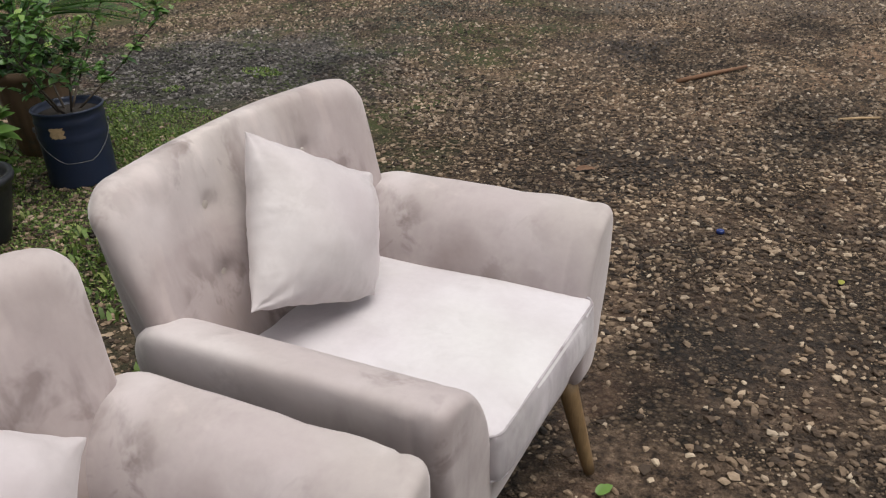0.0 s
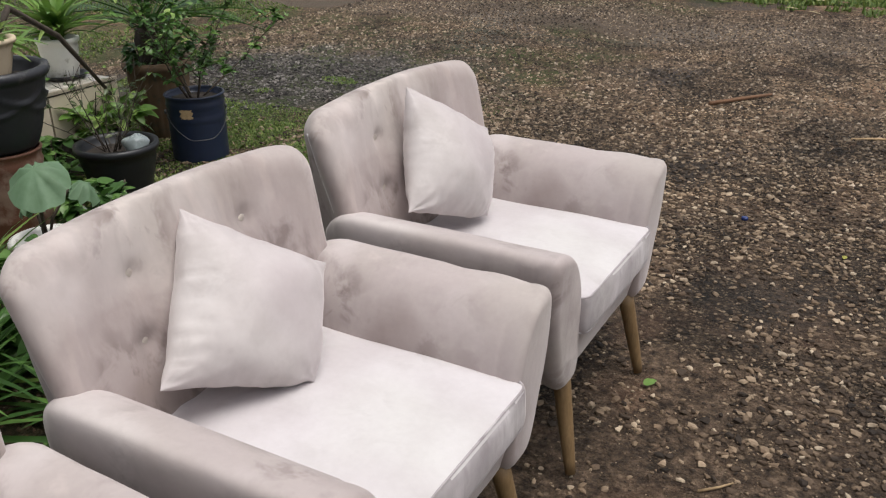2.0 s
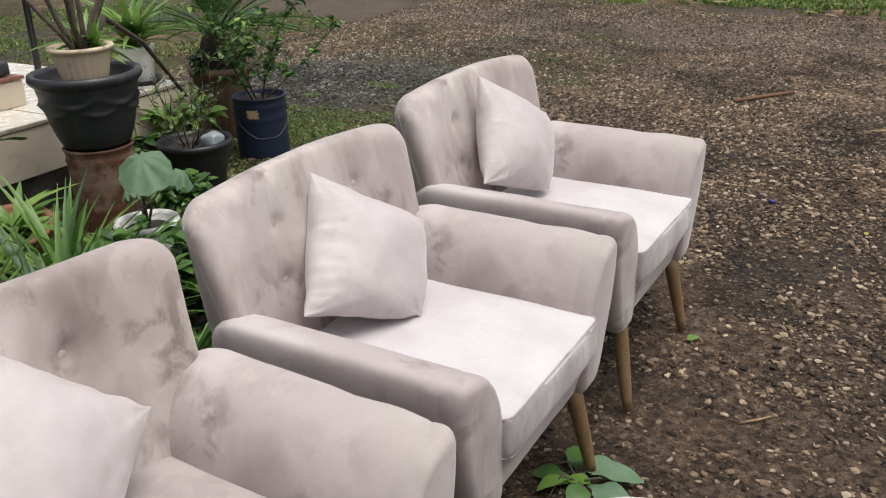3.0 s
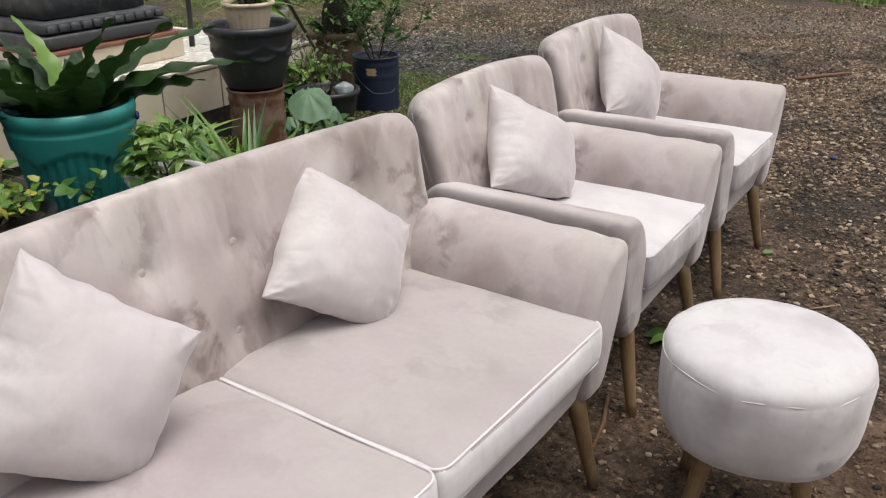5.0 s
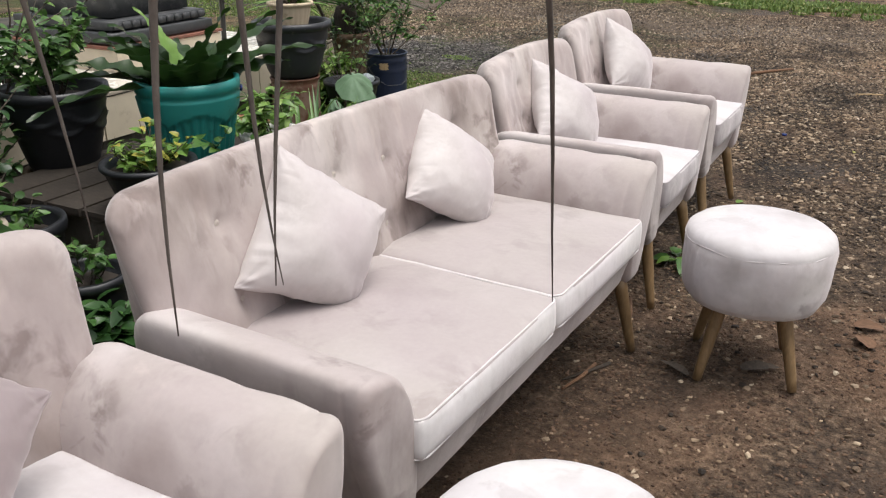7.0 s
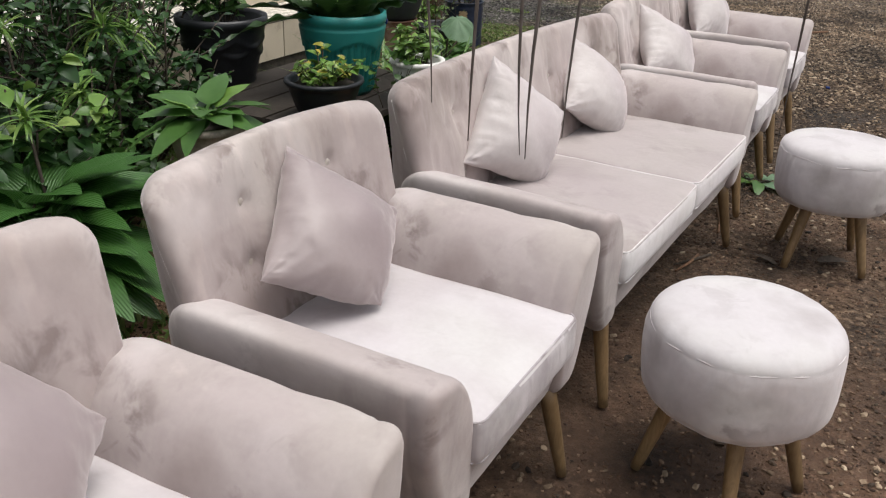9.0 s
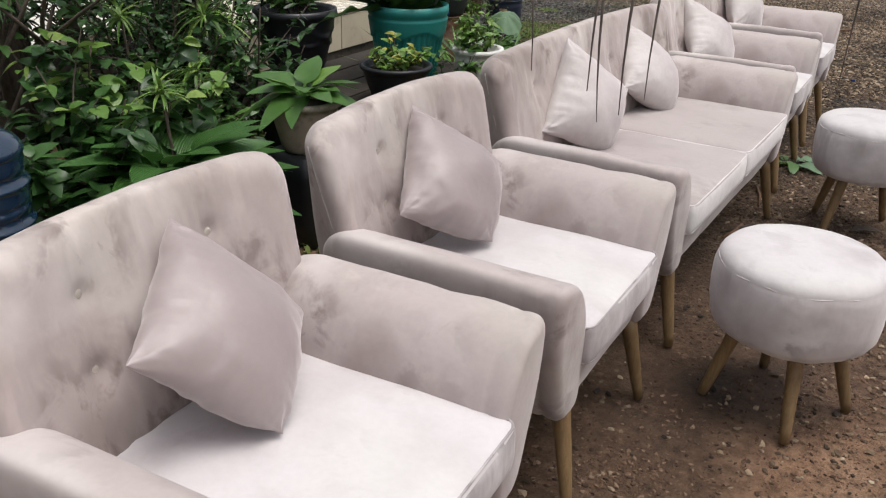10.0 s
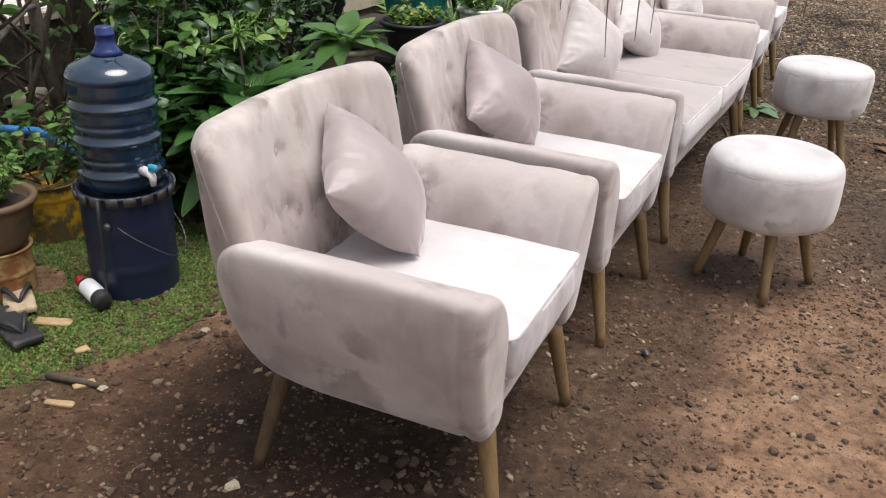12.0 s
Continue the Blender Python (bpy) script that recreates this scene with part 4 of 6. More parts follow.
def tuft_parts(root, seed, at, count, L, W, mat, rise=(20, 80), droop=0.9, label=""):
    """A tuft of narrow arching blades."""
    rnd = random.Random(seed)
    b = Bunch()
    for k in range(count):
        s = rnd.uniform(0.6, 1.1)
        b.leaf((at[0] + rnd.uniform(-0.02, 0.02), at[1] + rnd.uniform(-0.02, 0.02), at[2]), rnd.uniform(0, 360), rnd.uniform(*rise), rnd.uniform(-20, 20), L * s, W, droop * rnd.uniform(0.5, 1.2), 0.35, 6, 1.3)
    part("foliage", b.mesh("foliage", mat), root, label, kind="stuff")


def pot_parts(root, r0, r1, h, mat, z=0.0, lip=0.014, flute=0, swag=False, drape=0, bow=0.85, label=""):
    """A pot with a rolled rim, real wall thickness and soil; r0: foot, r1: mouth. drape: scallops of a plain band over the flutes; bow: lower is rounder."""
    prof = [(r0 * 0.6, 0.0), (r0 * 0.97, 0.0), (r0 + 0.002, 0.010)]
    rows = 30 if drape or swag else 8
    for i in range(1, rows):
        t = i / rows
        prof.append((r0 + (r1 - r0) * t ** bow, h * 0.86 * t))
    prof += [(r1 * 0.985, h * 0.86), (r1 + lip * 0.6, h * 0.88), (r1 + lip, h * 0.93), (r1 + lip * 0.8, h), (r1 - 0.006, h), (r1 - 0.014, h * 0.95), (r1 - 0.02, h * 0.80), (r1 * 0.5, h * 0.79), (0.002, h * 0.79)]

    def shape(w, zz, r):
        q = r
        outer = zz < 0.86 * h and r > r0 * 0.9 and not (r < r1 - 0.012 and zz > 0.785 * h)
        hem = h * (0.55 + 0.12 * abs(math.sin(drape * w / 2))) if drape else 9.0
        if outer and zz > hem:
            return q + 0.009 - 0.006 * max(0.0, (zz - hem) / h)
        if flute and outer and zz > 0.04 * h:
            q += (0.010 if drape else 0.004) * abs(math.cos(flute * w / 2)) - (0.007 if drape else 0.003)
        if swag and outer and 0.36 * h < zz < 0.84 * h:
            for turn, low in ((0.0, 0.50), (0.5, 0.62)):
                a = abs((3 * w / math.pi + turn) % 1.0 - 0.5) * 2
                q += 0.012 * math.exp(-((zz / h - low - 0.13 * a * a) / 0.026) ** 2) * (1 - 0.5 * a)
        return q
    pot = part("pot", fix(mesh_of("pot", *moved(lathe(prof, max(72 if swag else 40, flute * 6), shape), pose(0, 0, z)), mat)), root, label)
    rs = r1 - 0.022
    soil = [(0.001, h * 0.86)] + [(rs * f, h * (0.86 - 0.03 * f)) for f in (0.3, 0.6, 0.85, 1.0)]
    part("soil", mesh_of("soil", *moved(lathe(soil[::-1], 24, lambda w, zz, r: r * (1 + 0.02 * math.sin(7 * w)), False), pose(0, 0, z)), SOIL), pot)
    return pot


def tin_parts(root, r, h, mat, z=0.0, handle=True, lugs=False, ribs=(0.33, 0.7), label=""):
    """A steel pail with rolled beads, rim and a wire bail."""
    prof = [(r * 0.5, 0.0), (r * 0.97, 0.0), (r * 0.985, 0.006)]
    for i in range(1, 24):
        t = i / 24
        q = r * (0.985 + 0.015 * t)
        for b in ribs:
            q += 0.0055 * math.exp(-((t - b) / 0.018) ** 2)
        prof.append((q, h * 0.97 * t))
    prof += [(r + 0.004, h * 0.97), (r + 0.008, h * 0.985), (r + 0.005, h), (r - 0.003, h), (r - 0.006, h * 0.97)]
    prof += [(r - 0.008, h * 0.9), (r * 0.5, h * 0.895), (0.002, h * 0.895)]
    tin = part("tin", fix(mesh_of("tin", *moved(lathe(prof, 40), pose(0, 0, z)), mat)), root, label)
    if handle:
        pts = []
        for a in range(-90, 91, 10):
            w = radians(a)
            pts.append((0.02 + 0.995 * r * math.cos(w) + 0.012, r * 1.02 * math.sin(w), z + h * 0.74 - 0.36 * h * min(1.0, (1 - abs(a) / 90) / 0.74)))
        part("bail_handle", fix(mesh_of("bail_handle", *tube(pts, 0.0016, 6), WIRE)), tin, "thin wire bail handle")
        for s in (-1, 1):
            e = part("ear", fix(mesh_of("ear", *moved(lathe([(0.002, -0.004), (0.013, -0.004), (0.011, 0.004), (0.004, 0.007), (0.001, 0.007)], 12), pose(0, s * (r + 0.006), z + h * 0.74, -90 * s)), WIRE)), tin)
    if lugs:
        for k in range(18):
            w = 2 * math.pi * k / 18
            v, f = soft_box(0.004, 0.019, 0.016, 0.003, 2, 2, 2)
            lug = part("lug", fix(mesh_of("lug", *moved((v, f), pose((r + 0.011) * math.cos(w), (r + 0.011) * math.sin(w), z + h - 0.012, 0, 8, math.degrees(w))), WIRE)), tin)
    return tin


def at_ground(x, y, lift=0.0):
    return ground_height(x, y) + lift


# ---- terrace and wall behind ----
def build_terrace():
    """The terrace's front stands further back beyond y = -0.62."""
    z1 = 0.48
    slab_a, f = soft_box(1.6, 1.40, 0.21, 0.01, 2, 2, 2)
    slab_b, f2 = soft_box(1.2, 1.90, 0.21, 0.01, 2, 2, 2)
    both = join(moved((slab_a, f), pose(-4.77, 0.78, z1 - 0.222)), moved((slab_b, f2), pose(-5.0, -2.522, z1 - 0.222)))
    root = tagged(new("terrace", mesh_of("terrace", *both, FOOTING_SHADE, False)), "low tiled terrace with cream tile edge", "terrace", kind="structure")
    v, f = soft_box(0.196, 0.196, 0.007, 0.003, 2, 2, 2)
    top = mesh_of("tile", v, f, TILE_TOP, False)
    v, f = soft_box(0.007, 0.196, 0.105, 0.003, 2, 2, 2)
    front = mesh_of("tile", v, f, TILE, False)
    v, f = soft_box(0.196, 0.007, 0.105, 0.003, 2, 2, 2)
    end = mesh_of("tile", v, f, TILE, False)
    for j in range(7):
        y = 2.18 - 0.2 - 0.4 * j
        for i in range(6):
            part("tile", top, root).location = (-3.17 - 0.2 - 0.4 * i, y, z1 - 0.004)
        part("tile", front, root).location = (-3.162, y, z1 - 0.118)
    for j in range(6):
        for i in range(4):
            part("tile", top, root).location = (-3.80 - 0.2 - 0.4 * i, -0.622 - 0.2 - 0.4 * j, z1 - 0.004)
    for i in range(6):
        part("tile", end, root).location = (-3.17 - 0.2 - 0.4 * i, 2.188, z1 - 0.118)
    v, f = soft_box(0.008, 1.40, 0.009, 0.003, 2, 2, 2)
    part("nosing", mesh_of("nosing", *moved((v, f), pose(-3.158, 0.78, z1 + 0.003)), BEIGE_POT, False), root, "worn beige edge strip")
    v, f = soft_box(0.012, 1.90, 0.022, 0.003, 2, 2, 2)
    part("nosing", mesh_of("nosing", *moved((v, f), pose(-3.79, -2.522, z1 - 0.016)), TILE, False), root, "cream tile edge strip")


build_terrace()


def build_wall():
    v, f = soft_box(0.09, 3.2, 1.3, 0.01, 2, 2, 2)
    wall = tagged(new("wall_house", mesh_of("wall_house", *moved((v, f), pose(-4.75, -4.25, 1.6)), PLASTER, False)), "pale green plastered house wall, weathered", "wall", kind="structure")
    v, f = soft_box(0.12, 3.21, 0.2, 0.01, 2, 2, 2)
    part("skirting", mesh_of("skirting", *moved((v, f), pose(-4.74, -4.25, 0.15)), CONCRETE, False), wall, "brown-grey concrete skirting")


build_wall()


def build_plinth():
    step = thing("terrace_step", pose(-3.98, 1.06, 0.482), "cream tiled step block with dark red top edge", "step")
    v, f = soft_box(0.46, 0.42, 0.062, 0.006, 2, 2, 2)
    part("block", mesh_of("block", *moved((v, f), pose(0, 0, 0.062)), TILE, False), step)
    v, f = soft_box(0.468, 0.428, 0.009, 0.004, 2, 2, 2)
    part("top_slab", mesh_of("top_slab", *moved((v, f), pose(0, 0, 0.134)), RED_TILE, False), step)
    root = thing("stone_plinth", pose(-3.99, 1.05, 0.626), "dark grey carved stone plinth standing on the step", "plinth")
    for name, hx, hy, hz, z in (("foot", 0.44, 0.40, 0.035, 0.035), ("moulding", 0.41, 0.37, 0.03, 0.10), ("shaft", 0.34, 0.31, 0.36, 0.49)):
        v, f = soft_box(hx, hy, hz, 0.014, 4, 4, 4)
        part(name, mesh_of(name, *moved((v, f), pose(0, 0, z)), DARK_STONE), root)
    for k in range(11):
        v, f = soft_box(0.012, 0.028, 0.02, 0.008, 2, 2, 2)
        part("carved_scale", mesh_of("carved_scale", *moved((v, f), pose(0.415, -0.33 + 0.066 * k, 0.10)), DARK_STONE), root)


build_plinth()
pole = thing("pole", pose(-3.70, 1.70, 0.484, 0, 2), "thin dark metal pole standing on the terrace", "pole", me=fix(mesh_of("pole", *tube([(0, 0, 0), (0, 0, 0.6), (0.01, 0, 1.3)], 0.017, 8), BLACK_PLASTIC)))


# ---- plant bench behind the sofa ----
# Added support under the pots; its planks are darkened to match the dark gap.
def build_bench():
    root = thing("plant_bench", pose(-2.25, -0.26, 0), "dark plank bench, an added support under the flower pots", "bench")
    v, f = soft_box(0.085, 0.53, 0.016, 0.005, 2, 4, 2)
    plank = mesh_of("plank", v, f, PLANK, False)
    for k in range(5):
        part("plank", plank, root).location = (-0.40 + 0.182 * k, 0, 0.344)
    v, f = soft_box(0.42, 0.07, 0.17, 0.01, 2, 2, 2)
    block = mesh_of("block", v, f, CONCRETE, False)
    for y in (-0.40, 0.40):
        part("block", block, root).location = (0, y, 0.157)


build_bench()
BENCH = 0.361


# ---- potted plants along the back ----
def teal_planter():
    root = thing("potted_plant", pose(-2.18, -0.21, BENCH), "bird's nest fern in a fluted teal plastic planter", "potted plant")
    pot = pot_parts(root, 0.135, 0.195, 0.370, TEAL, flute=34, drape=5, lip=0.010, label="fluted teal plastic pot with scalloped band")
    part("rim_disc", fix(mesh_of("rim_disc", *moved(lathe([(0.001, -0.004), (0.014, -0.004), (0.014, 0.003), (0.010, 0.006), (0.001, 0.006)], 14), pose(0.150, 0.140, 0.318, 0, 90, 43)), BLUE_CAP)), pot, "small blue plastic disc on the rim")
    rnd = random.Random(4)
    for k in range(15):
        yaw = 25.7 * k + rnd.uniform(-10, 10)
        open_side = math.cos(radians(yaw + 35))  # leaves towards the seats stand up, the rest lean out
        pitch = rnd.uniform(34, 60) + 26 * max(0.0, open_side)
        L = rnd.uniform(0.42, 0.58) - 0.12 * max(0.0, open_side)
        leaf_part(root, LEAF_FERN, (0.03 * math.cos(k), 0.03 * math.sin(k), 0.27), yaw, pitch, rnd.uniform(-35, 35), L, rnd.uniform(0.100, 0.135), rnd.uniform(0.25, 0.55), 0.4, 34, 1.0, 0.11)
    leaf_part(root, LEAF_BRIGHT, (-0.03, 0.02, 0.28), 150, 78, 30, 0.42, 0.075, 0.5, 0.4, 22, 1.0, 0.11, "yellow-green ragged leaf")
    for k, (yaw, pit) in enumerate(((228, 34), (58, 40), (75, 50), (250, 28))):
        leaf_part(root, LEAF_FERN, (0, 0, 0.28), yaw, pit, 10, 0.62, 0.105, 0.45, 0.4, 34, 1.0, 0.11)


def fluted_white():
    root = thing("potted_plant", pose(-1.80, -0.17, BENCH), "leafy herb in a fluted white plastic pot", "potted plant")
    pot_parts(root, 0.085, 0.115, 0.19, WHITE_POT, flute=24, label="fluted white plastic pot")
    shrub_parts(root, 11, (0, 0, 0.15), 10, 0.19, 0.65, 18, 0.06, 0.026, LEAF_BRIGHT, 0.004, 0.4, 2, None, 0.2)


def black_wide():
    root = thing("potted_plant", pose(-1.98, -0.64, BENCH), "yellow-green variegated plant in a wide black pot", "potted plant")
    pot_parts(root, 0.10, 0.155, 0.17, BLACK_PLASTIC, label="wide black plastic pot")
    shrub_parts(root, 12, (0, 0, 0.14), 13, 0.17, 1.4, 16, 0.045, 0.03, LEAF_BRIGHT, 0.004, 0.4, 3, LEAF_YELLOW, 0.2)


def black_big():
    root = thing("potted_plant", pose(-2.76, -0.38, 0), "leafy herb in a large black planter on an upturned clay pot", "potted plant")
    pot_parts(root, 0.13, 0.16, 0.33, BROWN_POT, label="brown clay pot used as a stand")
    pot_parts(root, 0.13, 0.205, 0.35, BLACK_PLASTIC, 0.325, swag=True, label="large black plastic planter")
    shrub_parts(root, 13, (0, 0, 0.62), 14, 0.34, 0.9, 40, 0.06, 0.03, LEAF, 0.004, 0.35, 3, None, 0.2)


def peace_lily(x, y, z, stand):
    root = thing("potted_plant", pose(x, y, z), "broad-leaved lily in a beige clay pot", "potted plant")
    if stand:
        v, f = soft_box(0.12, 0.12, stand / 2, 0.01, 3, 3, 3)
        part("stand", mesh_of("stand", *moved((v, f), pose(0, 0, stand / 2)), BLACK_PLASTIC), root, "black plastic crate as a stand")
        ring = lathe([(0.005, -0.001), (0.009, -0.001), (0.009, 0.001), (0.005, 0.001)], 12, None, False)
        for i in range(3):
            for j in range(4):
                part("ring_mark", mesh_of("ring_mark", *moved(ring, pose(0.1215, -0.05 + 0.045 * j, stand - 0.05 - 0.05 * i, 0, 90)), WHITE_POT), root, "small white printed ring")
    pot_parts(root, 0.085, 0.130, 0.20, BEIGE_POT, stand, 0.020, label="beige clay pot with thick rim")
    rnd = random.Random(9)
    for k in range(24):
        leaf_part(root, LEAF_BRIGHT if k in (4, 11) else LEAF, (0.02 * math.cos(k * 2.4), 0.02 * math.sin(k * 2.4), stand + 0.2), 137.5 * k, rnd.uniform(42, 82), rnd.uniform(-25, 25), rnd.uniform(0.13, 0.185), rnd.uniform(0.080, 0.105), rnd.uniform(0.8, 1.45), 0.25, 14, 1.0, 0.04, stalk=0.3, full=0.66)


def broadleaf():
    root = thing("potted_plant", pose(-1.92, -2.10, 0), "lush dark green plant with pleated arching leaves in a black pot", "potted plant")
    pot_parts(root, 0.14, 0.19, 0.30, BLACK_PLASTIC, label="black plastic pot")
    rnd = random.Random(21)
    for k in range(64):
        a = 137.5 * k
        high = (k + 0.5) / 64
        out = 0.10 - 0.05 * high
        leaf_part(root, LEAF_RIB, (out * math.cos(radians(a)), out * math.sin(radians(a)), 0.27 + 0.19 * high), a, 40 + 40 * high + rnd.uniform(-6, 6), rnd.uniform(-28, 28), rnd.uniform(0.19, 0.235), rnd.uniform(0.13, 0.165), rnd.uniform(1.0, 1.5), 0.30, 18, 1.0, 0.03, stalk=0.22, full=0.62)


def stacked_planter():
    x, y = -2.80, 1.27
    root = thing("potted_plant", pose(x, y, at_ground(x, y)), "charcoal planter on a rusty tin with small cream pot inside", "potted plant")
    tin_parts(root, 0.138, 0.365, RUST_TIN, 0, False, False, (0.28, 0.60, 0.88), "rusty paint tin used as a stand")
    pot_parts(root, 0.118, 0.205, 0.315, GREY_PLASTIC, 0.362, 0.022, swag=True, bow=0.55, label="charcoal plastic planter with moulded swags")
    pot_parts(root, 0.085, 0.118, 0.15, CREAM_POT, 0.630, 0.014, flute=22, label="fluted cream plastic pot")
    rnd = random.Random(31)
    wood = Bunch()
    for k in range(7):
        pts = stem_path(rnd, (0.02 * math.cos(k), 0.02 * math.sin(k), 0.74), k * 0.9, rnd.uniform(0.2, 0.8), rnd.uniform(0.3, 0.5), 6)
        wood.add(tube(pts, [0.014 * (1 - 0.6 * i / len(pts)) for i in range(len(pts))], 6))
    part("stem_growth", wood.mesh("stem_growth", BARK), root, "thick bare grey-green stems", kind="stuff")
    g = at_ground(x, y)
    droop = [(-2.80 - x, 1.30 - y, 0.78 - g), (-2.88, 1.48, 0.92), (-2.943, 1.727, 0.771), (-2.99, 1.99, 0.46)]
    droop = droop[:1] + [(px - x, py - y, pz - g) for px, py, pz in droop[1:]]
    part("stem", fix(mesh_of("stem", *tube(droop, [0.015, 0.014, 0.012, 0.008], 7), BARK)), root, "bare stem drooping over the rim")
    tuft_parts(root, 32, (0.0, 0.05, 0.75), 26, 0.20, 0.03, LEAF_BRIGHT, (15, 80), 0.7)


def white_pot():
    root = thing("potted_plant", pose(-3.38, 2.06, 0.487), "bright green arching plant in a stained white pot", "potted plant")
    pot_parts(root, 0.072, 0.092, 0.19, WHITE_POT, 0.0, 0.008, label="stained white plastic pot on a saucer")
    part("saucer", fix(mesh_of("saucer", *lathe([(0.07, -0.001), (0.10, 0.002), (0.115, 0.02), (0.107, 0.02), (0.095, 0.006), (0.002, 0.006)], 32), BLACK_PLASTIC)), root)
    tuft_parts(root, 33, (0, 0, 0.18), 60, 0.38, 0.035, LEAF_BRIGHT, (30, 85), 0.8)


def blue_pail():
    x, y = -2.87, 2.39
    root = thing("potted_plant", pose(x, y, at_ground(x, y), 0, 0, -40), "thin-stemmed shrub growing in a dented navy blue pail", "potted plant")
    tin = tin_parts(root, 0.14, 0.325, BLUE_TIN, 0, True, False, (0.655, 0.865), "dented navy blue metal pail with rust")
    grid, cols, rows = [], 10, 6
    for i in range(rows + 1):
        for j in range(cols + 1):
            w = radians(-14 - 24 * (j / cols) + 2.5 * math.sin(i * 2.1) * (j in (0, cols)))
            grid.append((0.1412 * math.cos(w), 0.1412 * math.sin(w), 0.223 + 0.045 * i / rows + 0.002 * math.sin(j * 1.7)))
    quads = [(i * (cols + 1) + j, i * (cols + 1) + j + 1, (i + 1) * (cols + 1) + j + 1, (i + 1) * (cols + 1) + j) for i in range(rows) for j in range(cols)]
    part("rust_patch", mesh_of("rust_patch", grid, quads, CHIP), tin, "ochre rusted remains of a paper label")
    part("soil", mesh_of("soil", *lathe([(0.13, 0.293), (0.08, 0.30), (0.001, 0.305)], 24, None, False), SOIL), tin)
    shrub_parts(root, 41, (0, 0, 0.29), 7, 0.62, 0.95, 120, 0.046, 0.024, LEAF, 0.0055, 0.3, 7, LEAF_BRIGHT, 0.4)


def small_black():
    x, y = -2.74, 1.76
    root = thing("potted_plant", pose(x, y, at_ground(x, y)), "sparse twiggy plant in a small black pot with a crumpled bag", "potted plant")
    pot_parts(root, 0.11, 0.165, 0.26, BLACK_PLASTIC, 0.0, label="small black plastic pot")
    shrub_parts(root, 42, (-0.03, 0, 0.22), 12, 0.42, 1.0, 14, 0.032, 0.016, LEAF_GREY, 0.003, 0.3, 4, LEAF_BRIGHT, 0.3)
    v, f = soft_box(0.05, 0.05, 0.045, 0.04, 6, 6, 6)
    v = [(p[0] * (1 + 0.35 * smooth_noise(p, 30)) + 0.09, p[1] * (1 + 0.35 * smooth_noise(p, 26, 2)) + 0.03, p[2] * (1 + 0.3 * smooth_noise(p, 28, 4)) + 0.25) for p in v]
    part("crumpled_bag", mesh_of("crumpled_bag", v, f, CLEAR_BAG), root, "crumpled milky plastic bag")


def taro():
    x, y = -2.30, 1.03
    root = thing("potted_plant", pose(x, y, at_ground(x, y)), "taro with one wide leaf in a white pot", "potted plant")
    pot_parts(root, 0.09, 0.112, 0.20, WHITE_POT, 0.0, label="plain white plastic pot")
    for k, (dx, dy, h, s, yaw) in enumerate(((0.12, -0.08, 0.49, 0.115, -40), (0.10, 0.12, 0.38, 0.06, 60), (-0.08, 0.02, 0.33, 0.05, 170))):
        part("stalk", fix(mesh_of("stalk", *tube([(0, 0, 0.16), (dx * 0.2, dy * 0.2, h * 0.7), (dx * 0.7, dy * 0.7, h)], [0.008, 0.006, 0.004], 7), BARK)), root)
        verts, faces = [(0, 0, 0)], []
        n = 28
        for ring in (0.5, 1.0):
            for i in range(n):
                w = 2 * math.pi * i / n
                notch = 1 - 0.45 * math.exp(-((w - math.pi) / 0.35) ** 2)
                q = s * ring * notch * (1.0 + 0.18 * math.cos(w))
                verts.append((q * math.cos(w), q * math.sin(w) * 0.82, 0.011 * math.sin(9 * w) * ring + 0.022 * noise.noise(Vector((3 * math.cos(w) * ring, 3 * math.sin(w) * ring, k))) - 0.06 * ring * ring))
        for i in range(n):
            j = (i + 1) % n
            faces += [(0, 1 + i, 1 + j), (1 + i, 1 + n + i, 1 + n + j, 1 + j)]
        lf = part("leaf", mesh_of("leaf", verts, faces, LEAF_TARO), root, "wide grey-green heart-shaped leaf")
        lf.matrix_basis = pose(dx, dy, h, 8, 28, yaw)


